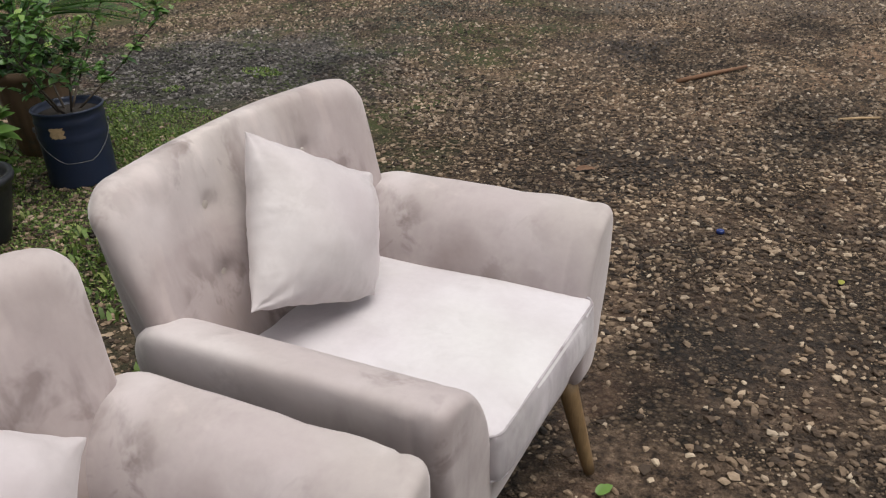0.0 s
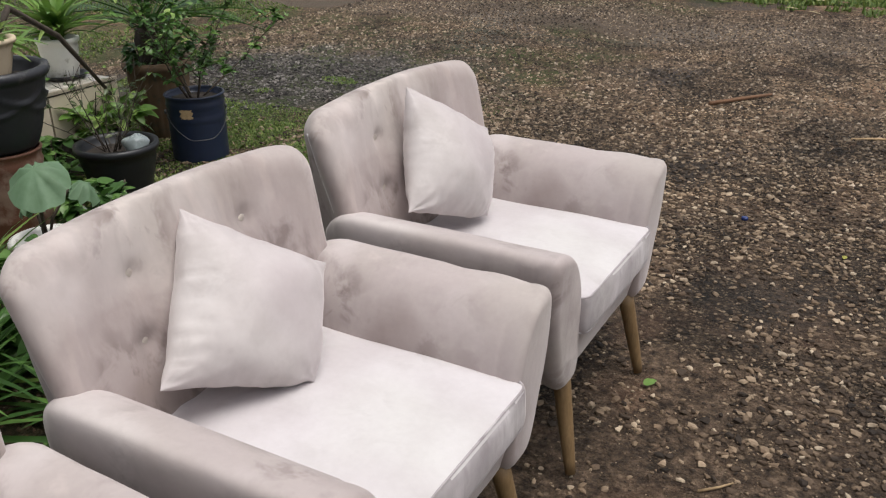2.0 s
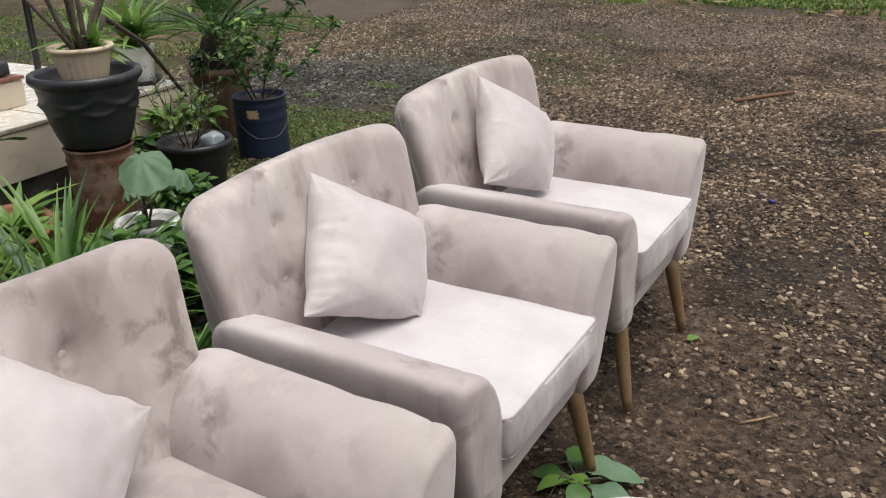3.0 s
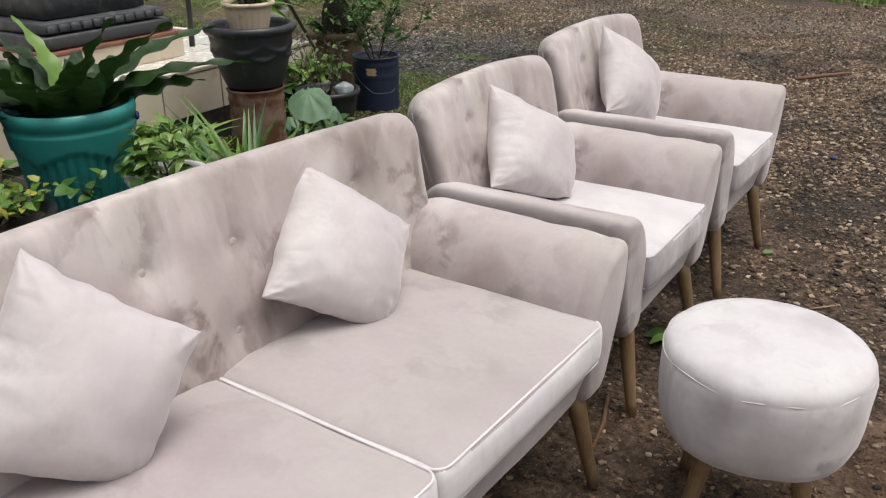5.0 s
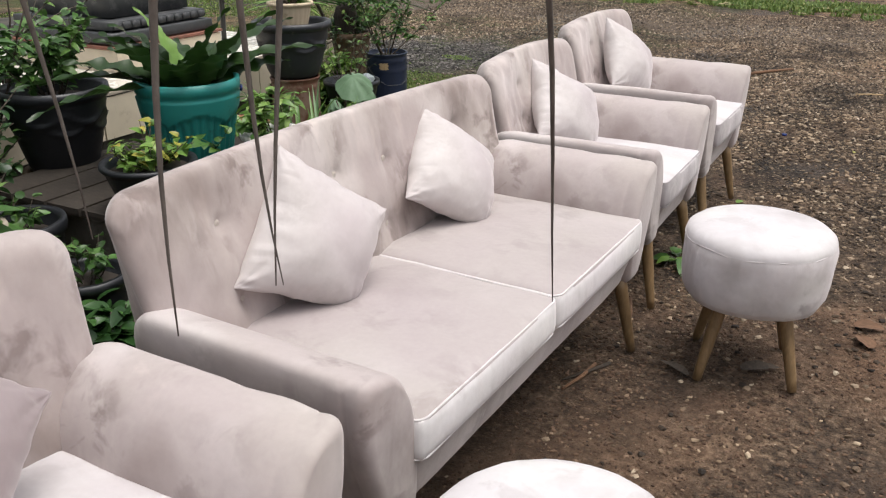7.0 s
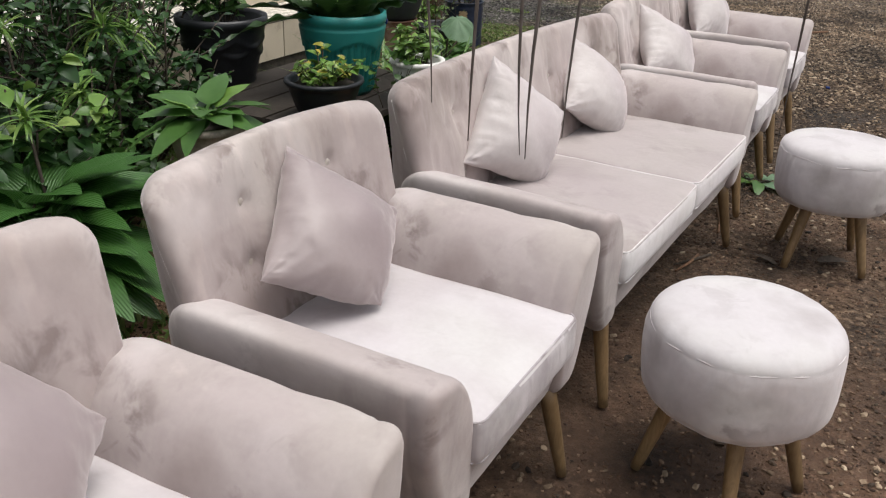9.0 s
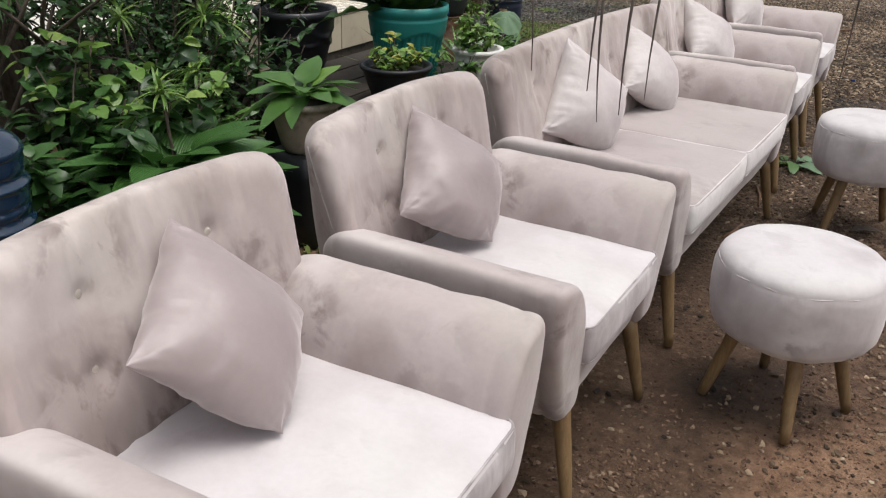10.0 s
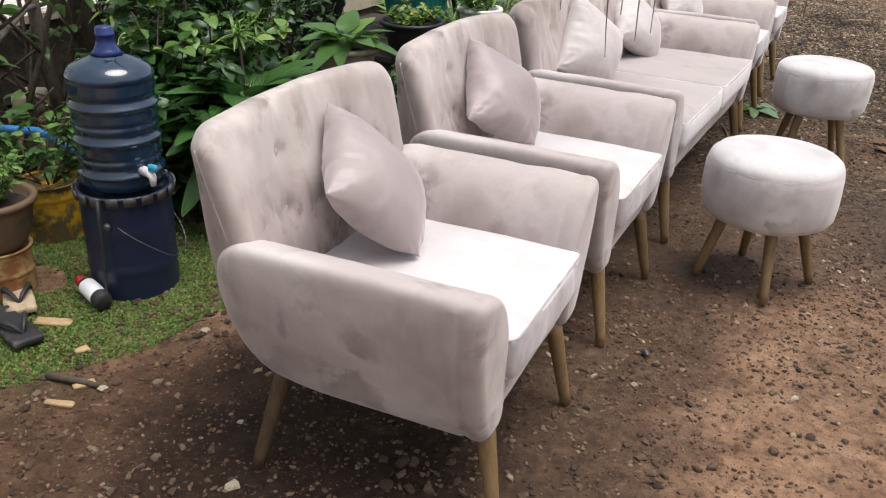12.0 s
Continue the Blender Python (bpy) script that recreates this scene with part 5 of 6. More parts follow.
def potted_cycad():
    x, y = -3.35, 2.63
    g = at_ground(x, y)
    root = thing("potted_plant", pose(x, y, g), "cycad with a dark scaly trunk in a weathered brown clay pot", "potted plant")
    pot_parts(root, 0.125, 0.165, 0.41, BROWN_POT, 0.0, 0.018, flute=20, label="big weathered brown clay pot")
    prof = [(0.075, 0.34), (0.088, 0.38), (0.082, 0.44), (0.090, 0.52), (0.078, 0.58), (0.04, 0.61), (0.002, 0.62)]
    part("trunk", fix(mesh_of("trunk", *lathe(prof, 24, lambda w, z, r: r * (1 + 0.09 * math.sin(9 * w + z * 80))), BARK_DARK)), root, "scaly dark trunk")
    shrub_parts(root, 51, (0, 0, 0.34), 9, 0.22, 1.25, 34, 0.055, 0.030, LEAF_DARK, 0.004, 0.4, 3, None, 0.2)
    rnd = random.Random(70)
    for k in range(22):
        b = Bunch()
        L, bend = rnd.uniform(0.50, 0.68), rnd.uniform(0.35, 0.9)
        pts = [(L * t, 0, -bend * L * t * t * 0.6) for t in np.linspace(0, 1, 8)]
        b.add(tube(pts, [0.0065 * (1 - 0.7 * i / 8) for i in range(8)], 5))
        for j in range(30):
            t = 0.22 + 0.78 * j / 30
            for s in (-1, 1):
                b.leaf((L * t, 0, -bend * L * t * t * 0.6), s * (62 - 20 * t), 12, 0, 0.11 * math.sin(math.pi * min(1, t * 0.8 + 0.2)) + 0.02, 0.008, 0.2, 0.2, 2)
        fr = part("frond", b.mesh("frond", LEAF_DARK if k % 2 else LEAF), root)
        fr.matrix_basis = pose(0, 0, 0.585, rnd.uniform(-10, 10), -rnd.uniform(18, 76), 18 * k * 2 + rnd.uniform(-8, 8))


def clay_dish():
    x, y = -2.80, 0.80
    root = thing("potted_plant", pose(x, y, at_ground(x, y), 8, 10), "strappy green plant in a shallow terracotta bowl", "potted plant")
    pot_parts(root, 0.10, 0.15, 0.17, TERRACOTTA, 0.0, 0.012, label="shallow terracotta bowl")
    tuft_parts(root, 52, (0, 0, 0.13), 50, 0.26, 0.035, LEAF_BRIGHT, (15, 70), 0.8)


for make in (teal_planter, fluted_white, black_wide, black_big, broadleaf, stacked_planter, white_pot, blue_pail, small_black, taro, potted_cycad, clay_dish):
    make()
peace_lily(-1.88, -1.45, 0.0, 0.36)
for x, y, r, h in ((-2.30, -0.98, 0.16, 0.37), (-1.92, -1.02, 0.13, 0.27)):
    root = thing("potted_plant", pose(x, y, at_ground(x, y)), "sparse sprouts in a plain black plastic pot", "potted plant")
    pot_parts(root, r * 0.72, r, h, BLACK_PLASTIC, 0.0, label="plain black plastic pot")
    shrub_parts(root, int(r * 100), (0, 0, h * 0.85), 6, 0.16, 1.0, 14, 0.05, 0.03, LEAF, 0.003, 0.4, 2, None, 0.2)


def tuft(x, y, z, seed, count, L, W, mat, label, name="spider_plant", category="plant", rise=(15, 85), droop=0.9):
    root = thing(name, pose(x, y, z), label, category)
    tuft_parts(root, seed, (0, 0, 0), count, L, W, mat, rise, droop)
    return root


# strappy tufts and herbs between sofa back and terrace
for k, (x, y, cnt, L) in enumerate(((-2.32, 0.66, 70, 0.54), (-2.02, 0.40, 90, 0.62), (-2.48, 0.36, 70, 0.50), (-1.80, 0.22, 70, 0.60), (-2.15, 0.10, 60, 0.66), (-1.62, 0.55, 40, 0.30))):
    tuft(x, y, at_ground(x, y), 60 + k, cnt, L, 0.024, LEAF_BRIGHT if k % 2 == 0 else LEAF, "clump of strappy bright green leaves on the ground", "spider_plant", "plant", (35, 88), 0.65)


def herb(x, y, z, seed, n, length, leaves, L, W, mat, label, pale=None, lean=0.8, name="shrub", twigs=4, r=0.007, start=0.15, category="shrub"):
    root = thing(name, pose(x, y, z), label, category)
    shrub_parts(root, seed, (0, 0, -0.02), n, length, lean, leaves, L, W, mat, r, 0.35, twigs, pale, start)
    return root


# Entries past k 5: unseen dark herbs added to darken gaps behind the seats.
for k, (x, y, h) in enumerate(((-1.72, 0.02, 0.50), (-1.95, 0.75, 0.36), (-1.70, 0.85, 0.30), (-2.45, 1.35, 0.28), (-3.12, 2.05, 0.40), (-3.05, 1.62, 0.30), (-1.66, -1.22, 0.30), (-1.62, -0.88, 0.28), (-2.55, -1.35, 0.45))):
    herb(x, y, at_ground(x, y), 80 + k, 10, h, 40, 0.085, 0.045, LEAF_DARK if k > 5 else LEAF if k % 2 else LEAF_BRIGHT, "low leafy herb with broad green leaves", None, 0.7, twigs=3)

herb(-1.84, -0.34, BENCH, 96, 4, 0.30, 15, 0.058, 0.044, LEAF, "young climber with round green leaves beside the teal planter", LEAF_BRIGHT, 0.4, twigs=2, r=0.003, name="vine", category="plant")

# thicket behind the last two chairs
THICKET = [(-2.36, -1.98, 0.80, 11, LEAF_DARK, 0.074, 0.052), (-2.12, -2.24, 0.58, 9, LEAF_DARK, 0.080, 0.058), (-2.78, -1.45, 1.15, 12, LEAF_DARK, 0.055, 0.036), (-2.60, -1.20, 0.95, 11, LEAF_DARK, 0.05, 0.032), (-3.15, -0.72, 1.15, 12, LEAF, 0.058, 0.034),
           (-3.05, -1.02, 1.0, 11, LEAF_DARK, 0.052, 0.034), (-2.40, -1.62, 0.66, 11, LEAF, 0.058, 0.038), (-3.45, -0.35, 1.1, 9, LEAF_DARK, 0.052, 0.03)]
for k, (x, y, h, n, mat, ll, lw) in enumerate(THICKET):
    herb(x, y, at_ground(x, y), 100 + k, n, h, 135, ll, lw, mat, "dense leafy shrub with green leaves", LEAF_BRIGHT if k == 0 else None, 0.5, twigs=7, r=0.009, start=0.1)
for k, (x, y, z, cnt, L) in enumerate(((-1.99, -2.04, 0.68, 30, 0.11), (-2.18, -1.70, 0.66, 34, 0.12), (-2.62, -1.08, 0.70, 40, 0.17), (-2.75, -1.02, 0.88, 40, 0.18), (-2.50, -1.30, 0.78, 40, 0.17), (-2.62, -1.62, 0.80, 30, 0.12))):
    root = tuft(x, y, z, 130 + k, cnt, L, 0.012, LEAF_BRIGHT, "spider plant with thin arching yellow-green leaves on a bare stem", rise=(-10, 80))
    part("stem", fix(mesh_of("stem", *tube([(0, 0, at_ground(x, y) - z), (0.02, 0.01, -z * 0.4), (0, 0, 0.01)], [0.008, 0.006, 0.005], 6), BARK)), root)

# bare woody shrub beside the water bottle
bare = thing("woody_shrub", pose(-2.95, -2.30, 0), "leggy woody shrub with bare brown stems and few leaves", "shrub")
shrub_parts(bare, 150, (0, 0, -0.02), 9, 1.35, 0.55, 16, 0.09, 0.05, LEAF, 0.018, 0.3, 5, None, 0.5)
for pts, r in (([(-2.98, -1.76, 0.02), (-3.04, -1.80, 0.41), (-3.13, -1.85, 0.68), (-3.25, -1.93, 1.25)], 0.036), ([(-2.86, -2.12, 0.0), (-2.90, -2.16, 0.5), (-2.98, -2.16, 1.2)], 0.032), ([(-3.10, -1.45, 0.0), (-3.05, -1.50, 0.6), (-3.12, -1.48, 1.3)], 0.04)):
    thing("dead_branch", pose(0, 0, 0), "dark leafless branch standing in the thicket", "branch", "dead branches", me=fix(mesh_of("dead_branch", *tube(pts, [r * (1 - 0.12 * i) for i in range(len(pts))], 8), BARK)))
thing("bent_branch", pose(0, 0, 0), "pale bent dry branch among the bushes", "branch", me=fix(mesh_of("bent_branch", *tube([(-2.75, -2.75, 0.42), (-2.80, -2.48, 0.62), (-2.86, -2.25, 0.72), (-3.0, -2.0, 0.70)], [0.018, 0.016, 0.012, 0.008], 7), ROOT)))


def feather_palm():
    root = thing("palm", pose(-3.22, -1.66, 0.0), "small palm with dark drooping feathery fronds", "palm")
    part("trunk", fix(mesh_of("trunk", *tube([(0, 0, 0), (0.02, 0, 0.5), (0, 0.02, 0.95)], [0.05, 0.042, 0.035], 9), BARK)), root)
    rnd = random.Random(171)
    for k in range(9):
        b = Bunch()
        L = rnd.uniform(0.55, 0.75)
        pts = [(L * t, 0, 0.35 * L * t - 0.85 * L * t * t) for t in np.linspace(0, 1, 8)]
        b.add(tube(pts, [0.006 * (1 - 0.7 * i / 8) for i in range(8)], 5))
        for j in range(20):
            t = 0.2 + 0.8 * j / 20
            for s in (-1, 1):
                b.leaf((L * t, 0, 0.35 * L * t - 0.85 * L * t * t), s * (58 - 25 * t), -25, 0, 0.24 * math.sin(math.pi * min(1, t * 0.75 + 0.2)) + 0.03, 0.014, 0.5, 0.2, 3)
        fr = part("frond", b.mesh("frond", LEAF_DARK), root)
        fr.matrix_basis = pose(0, 0.01, 0.93, rnd.uniform(-10, 10), -rnd.uniform(0, 40), 40 * k + rnd.uniform(-8, 8))


feather_palm()
v, f = soft_box(0.06, 0.085, 0.06, 0.012, 3, 4, 3)
thing("clay_pot", pose(-3.55, -1.75, 0.06, 0, 0, 25), "empty square beige clay pot on the ground", "pot", me=mesh_of("clay_pot", *moved((v, f), pose(0, 0, 0.06)), BEIGE_POT))


# ---- water bottle on its pail, and clutter by it ----
def water_bottle():
    px, py = -1.90, -2.77
    g = at_ground(px, py)
    pail = thing("metal_pail", pose(px, py, g, 0, 0, 20), "deep blue steel pail with crimped rim, used as a stand", "pail")
    tin_parts(pail, 0.142, 0.36, NAVY_TIN, 0.0, True, True, (0.30, 0.68))
    strap = [pose(0, 0, 0, 0, 0, -72) @ Vector(p) for p in ((0.158, -0.06, 0.362), (0.164, -0.062, 0.30), (0.168, -0.064, 0.18), (0.172, -0.07, 0.03), (0.19, -0.09, 0.012))]
    part("strap", fix(mesh_of("strap", *tube(strap, [0.006, 0.006, 0.005, 0.005, 0.004], 6), RUBBER)), pail, "black rubber strap hanging from the rim")
    root = thing("water_bottle", pose(px, py, g + 0.362), "large blue water cooler bottle with ribs and a tap", "bottle")
    prof = [(0.02, 0.0), (0.112, 0.0), (0.124, 0.010), (0.127, 0.028)]
    for i in range(72):
        t = i / 71
        q = 0.1275
        for b in (0.08, 0.42, 0.76):
            q += 0.0075 * math.exp(-((t - b) / 0.022) ** 2) - 0.005 * math.exp(-((t - b - 0.075) / 0.03) ** 2) - 0.004 * math.exp(-((t - b + 0.17) / 0.02) ** 2)
        prof.append((q, 0.03 + 0.31 * t))
    prof += [(0.131, 0.344), (0.129, 0.358), (0.118, 0.376), (0.096, 0.391), (0.066, 0.402), (0.043, 0.413), (0.031, 0.427), (0.027, 0.44), (0.001, 0.441)]
    part("bottle_body", fix(mesh_of("bottle_body", *lathe(prof, 48), BLUE_BOTTLE)), root, "dark blue ribbed plastic bottle")
    cap = [(0.050, 0.411), (0.037, 0.424), (0.0305, 0.438), (0.0275, 0.448), (0.0265, 0.466), (0.029, 0.468), (0.029, 0.473), (0.0265, 0.475), (0.0255, 0.489), (0.022, 0.493), (0.001, 0.493)]
    part("cap", fix(mesh_of("cap", *lathe(cap, 28), BLUE_CAP)), root, "bright blue neck cap")
    tap = part("tap", fix(mesh_of("tap", *tube([(0.115, -0.03, 0.072), (0.155, -0.04, 0.072), (0.168, -0.043, 0.062), (0.168, -0.043, 0.035)], [0.016, 0.015, 0.012, 0.009], 10), WHITE_PLASTIC)), root, "white plastic tap")
    v, f = soft_box(0.016, 0.007, 0.012, 0.004, 3, 2, 2)
    part("lever", mesh_of("lever", *moved((v, f), pose(0.172, -0.043, 0.092)), CYAN_PLASTIC), tap, "light blue lever")


water_bottle()


def lying_bottle():
    prof = [(0.002, 0.0), (0.026, 0.0), (0.029, 0.006), (0.029, 0.12), (0.024, 0.14), (0.013, 0.152), (0.012, 0.16)]
    root = thing("small_bottle", pose(-1.833, -2.976, 0.029, 0, 87, 160), "small fallen bottle with white label and red cap on the moss", "bottle")
    part("bottle_body", fix(mesh_of("bottle_body", *lathe(prof, 20), RUBBER)), root)
    part("paper_label", fix(mesh_of("paper_label", *lathe([(0.0296, 0.035), (0.0300, 0.037), (0.0300, 0.118), (0.0296, 0.12)], 20, None, False), WHITE_PLASTIC)), root, "blank white paper label")
    part("cap", fix(mesh_of("cap", *lathe([(0.015, 0.152), (0.0165, 0.154), (0.0165, 0.178), (0.013, 0.182), (0.001, 0.182)], 18), RED_PLASTIC)), root, "red screw cap")


lying_bottle()


def sandal(m, mat, label):
    v, f = soft_box(0.125, 0.045, 0.012, 0.009, 16, 8, 3)
    out = []
    for x, y, z in v:
        w = 0.82 + 0.22 * math.sin((x / 0.125 + 0.55) * 1.5)
        out.append((x, y * w, z + 0.012 + 0.006 * (x / 0.125) ** 2))
    root = thing("sandal", m, label, "sandal", "worn sandals")
    part("sole", fix(mesh_of("sole", out, f, mat)), root)
    for s in (-1, 1):
        pts = [(0.075, 0, 0.026), (0.05, s * 0.016, 0.045), (0.0, s * 0.036, 0.046), (-0.03, s * 0.042, 0.02)]
        part("strap", fix(mesh_of("strap", *tube(pts, [0.005, 0.008, 0.009, 0.006], 7), RUBBER)), root)


sandal(pose(-2.12, -3.06, 0.0, 0, 0, -35), SANDAL, "worn beige rubber sandal lying on the moss")
sandal(pose(-1.97, -3.20, 0.0, 0, 0, -20), RUBBER, "worn black rubber sandal lying on the moss")


def left_stack():
    x, y = -2.23, -3.02
    root = thing("potted_plant", pose(x, y, at_ground(x, y)), "small plant in a brown pot stacked on a rusty tan tin", "potted plant")
    tin_parts(root, 0.10, 0.16, TAN_TIN, 0.0, False, False, (0.5, 0.9), "rusty tan tin used as a stand")
    pot_parts(root, 0.09, 0.135, 0.17, BROWN_POT, 0.158, 0.012, label="dark brown plastic pot")
    shrub_parts(root, 160, (0, 0, 0.29), 10, 0.22, 0.9, 30, 0.035, 0.022, LEAF_BRIGHT, 0.003, 0.3, 3, None, 0.1)
    x, y = -2.44, -2.62
    root = thing("potted_plant", pose(x, y, at_ground(x, y)), "weedy plant in a scuffed yellow tin", "potted plant")
    tin_parts(root, 0.105, 0.22, YELLOW_TIN, 0.0, False, False, (0.4, 0.8), "scuffed yellow tin")
    shrub_parts(root, 161, (0, 0, 0.21), 10, 0.3, 0.9, 30, 0.05, 0.03, LEAF, 0.004, 0.3, 3, None, 0.1)
    x, y = -2.52, -3.02
    herb(x, y, at_ground(x, y), 162, 12, 0.55, 60, 0.045, 0.025, LEAF, "small-leaved green bush behind the pots", None, 0.8, twigs=4)


left_stack()
pipe = thing("blue_pipe", pose(0, 0, 0), "length of blue plastic pipe lying among the pots", "pipe", me=fix(mesh_of("blue_pipe", *tube([(-3.2, -2.62, 0.30), (-2.6, -2.50, 0.33), (-2.38, -2.50, 0.28), (-2.20, -2.52, 0.0)], 0.016, 8), BLUE_PIPE)))


def ground_weed():
    x, y = -0.36, 0.60
    root = thing("weed", pose(x, y, at_ground(x, y)), "wilting weed with broad green leaves on the earth", "weed")
    rnd = random.Random(88)
    for k, (yaw, L, mat) in enumerate(((190, 0.10, LEAF), (230, 0.09, LEAF_BRIGHT), (20, 0.13, LEAF_TARO), (335, 0.15, LEAF_TARO), (60, 0.11, LEAF_TARO), (290, 0.12, LEAF), (120, 0.09, LEAF_DARK))):
        leaf_part(root, mat, (0.03 * math.cos(radians(yaw)), 0.03 * math.sin(radians(yaw)), 0.012 + 0.01 * (k % 3)), yaw, rnd.uniform(10, 28), rnd.uniform(-20, 20), L, L * 0.52, 0.5, 0.25, 9, 1.0, 0.03, stalk=0.2, full=0.65)
    wood = Bunch()
    for k in range(5):
        a = 1.3 * k
        wood.add(tube([(0, 0, 0.006), (0.05 * math.cos(a), 0.05 * math.sin(a), 0.035), (0.11 * math.cos(a + 0.4), 0.11 * math.sin(a + 0.4), 0.008)], [0.003, 0.0025, 0.0015], 5))
    part("stem_growth", wood.mesh("stem_growth", ROOT), root, "dry trailing stems", kind="stuff")


ground_weed()


# ---- hanging roots above the sofa ----
def hanging_vine():
    root = thing("hanging_vine", pose(0, 0, 0), "thin dark aerial roots hanging from a bough overhead", "vine")
    bough = [(-2.9, -1.9, 2.1), (-1.6, -1.95, 2.55), (-0.8, -2.0, 2.62), (0.1, -2.0, 2.58)]
    part("bough", fix(mesh_of("bough", *tube(bough, [0.04, 0.03, 0.022, 0.012], 8), BARK)), root)
    part("bough", fix(mesh_of("bough", *tube([(-2.9, -1.9, -0.02), (-2.95, -1.92, 1.0), (-2.9, -1.9, 2.12)], [0.05, 0.045, 0.04], 8), BARK)), root, "slim upright trunk")
    strands = [(-0.04, -1.74, 0.89, 0.0019, -0.22), (-0.72, -1.47, 0.66, 0.0028, -0.12), (-0.80, -1.86, 0.88, 0.0025, -0.08),
               (-0.47, -2.30, 0.96, 0.0025, 0.02), (-0.50, -1.97, 0.83, 0.0028, 0.06), (-0.50, -1.75, 0.82, 0.0026, 0.08)]
    rnd = random.Random(200)
    for x, y, tip, r, sway in strands:
        pts, dx, dy = [], rnd.uniform(-0.04, 0.04), sway * 2.0
        n = 16
        for i in range(n + 1):
            t = i / n
            pts.append((x + dx * t * t + 0.008 * math.sin(t * 11 + x * 30), y + dy * t + 0.008 * math.sin(t * 9 + y * 40), tip + (2.58 - tip) * t))
        part("root_strand", fix(mesh_of("root_strand", *tube(pts, [r * (0.4 + min(2.8, 6.5 * t / n)) for t in range(n + 1)], 6), ROOT)), root)


hanging_vine()


# ---- far edge of the yard ----
def grass_stuff(name, seed, count, box, keep, L, W, mat, label):
    rnd = random.Random(seed)
    b, made, tries = Bunch(), 0, 0
    while made < count and tries < count * 6:
        tries += 1
        x, y = rnd.uniform(box[0], box[1]), rnd.uniform(box[2], box[3])
        if not keep(x, y):
            continue
        made += 1
        yaw, pit, s = rnd.uniform(0, 6.283), rnd.uniform(0.3, 1.4), rnd.uniform(0.5, 1.3)
        z = ground_height(x, y) - 0.004
        cx, sx = math.cos(yaw), math.sin(yaw)
        l, w = L * s, W * s / 2
        e, h = l * math.cos(pit), l * math.sin(pit)
        o = len(b.verts)
        b.verts += [(x - sx * w, y + cx * w, z), (x + sx * w, y - cx * w, z), (x + cx * e * 0.5 + sx * w, y + sx * e * 0.5 - cx * w, z + h * 0.65), (x + cx * e * 0.5 - sx * w, y + sx * e * 0.5 + cx * w, z + h * 0.65), (x + cx * e, y + sx * e, z + h * 0.8)]
        b.faces += [(o, o + 1, o + 2, o + 3), (o + 3, o + 2, o + 4)]
    tagged(new(name, b.mesh(name, mat)), label, "grass", kind="stuff")


def patchy(scale, limit, seed=0.0):
    return lambda x, y: noise.noise(Vector((x * scale, y * scale, seed))) > limit


def moss_edge(x, y):
    return x < -1.47 + 0.12 * noise.noise(Vector((x * 3, y * 3, 1))) - 0.55 * max(0.0, -2.9 - y) and noise.noise(Vector((x * 2.5, y * 2.5, 4))) > -0.35


grass_stuff("moss", 300, 110000, (-2.7, -1.3, -3.6, -2.3), moss_edge, 0.013, 0.0055, MOSS, "low bright green moss and weeds on damp earth")
grass_stuff("weeds", 301, 9000, (-3.2, -1.45, -2.3, 2.0), patchy(1.8, -0.05, 2), 0.05, 0.012, GRASS, "patchy weeds and grass between the flower pots")
grass_stuff("grass_patch", 302, 26000, (-4.6, -2.0, 1.5, 4.4), lambda x, y: noise.noise(Vector((x * 1.3, y * 1.3, 5))) + 0.5 * noise.noise(Vector((x * 4, y * 4, 6))) > 0.06 + 0.35 * max(0.0, y - 3.0) + 0.5 * max(0.0, x + 2.6), 0.022, 0.007, GRASS, "thin mossy grass patches on gravel")
grass_stuff("lawn", 303, 22000, (-9.5, -5.4, 2.2, 7.4), lambda x, y: noise.noise(Vector((x * 0.9, y * 0.9, 8))) > -0.05 - 0.25 * max(0.0, -7 - x), 0.028, 0.012, GRASS, "short green lawn at the side of the yard")
grass_stuff("moss_patch", 305, 15000, (-3.9, -2.3, 2.3, 3.5), lambda x, y: ((x + 3.15) / 0.75) ** 2 + ((y - 2.9) / 0.48) ** 2 < 1.0 + 0.9 * noise.noise(Vector((x * 3.5, y * 3.5, 12))), 0.016, 0.006, GRASS, "dark green moss and grass beside the steel pail")
grass_stuff("moss_bank", 306, 14000, (-3.1, -1.7, 1.3, 2.7), lambda x, y: ((x + 2.45) / 0.62) ** 2 + ((y - 2.0) / 0.6) ** 2 < 1.0 + 1.1 * noise.noise(Vector((x * 3.5, y * 3.5, 15))), 0.018, 0.007, GRASS, "dark green moss and weeds round the pails")
grass_stuff("grass_verge", 304, 18000, (-6.0, 3.0, 8.8, 10.6), lambda x, y: noise.noise(Vector((x * 0.8, y * 0.8, 9))) + 0.6 * noise.noise(Vector((x * 3.0, y * 3.0, 10))) > 0.25 - 0.9 * (y - 9.2), 0.07, 0.016, GRASS, "grass verge at the far edge of the yard")

# ---- litter on the ground ----
rnd_v = random.Random(320)
for k in range(26):
    x, y = rnd_v.uniform(-4.6, 1.4), rnd_v.uniform(8.9, 9.9)
    L = rnd_v.uniform(0.10, 0.26)
    thing("fallen_frond", pose(x, y, at_ground(x, y) + 0.03, rnd_v.uniform(-12, 12), -4, rnd_v.uniform(-40, 40)), "dry tan fallen frond lying on the grass verge", "leaf", "fallen fronds", me=mesh_of("fallen_frond", *blade(L, 0.035, 0.1, 0.3, 5, 1.0, 0.03), PALE_FROND if k % 5 else STICK))
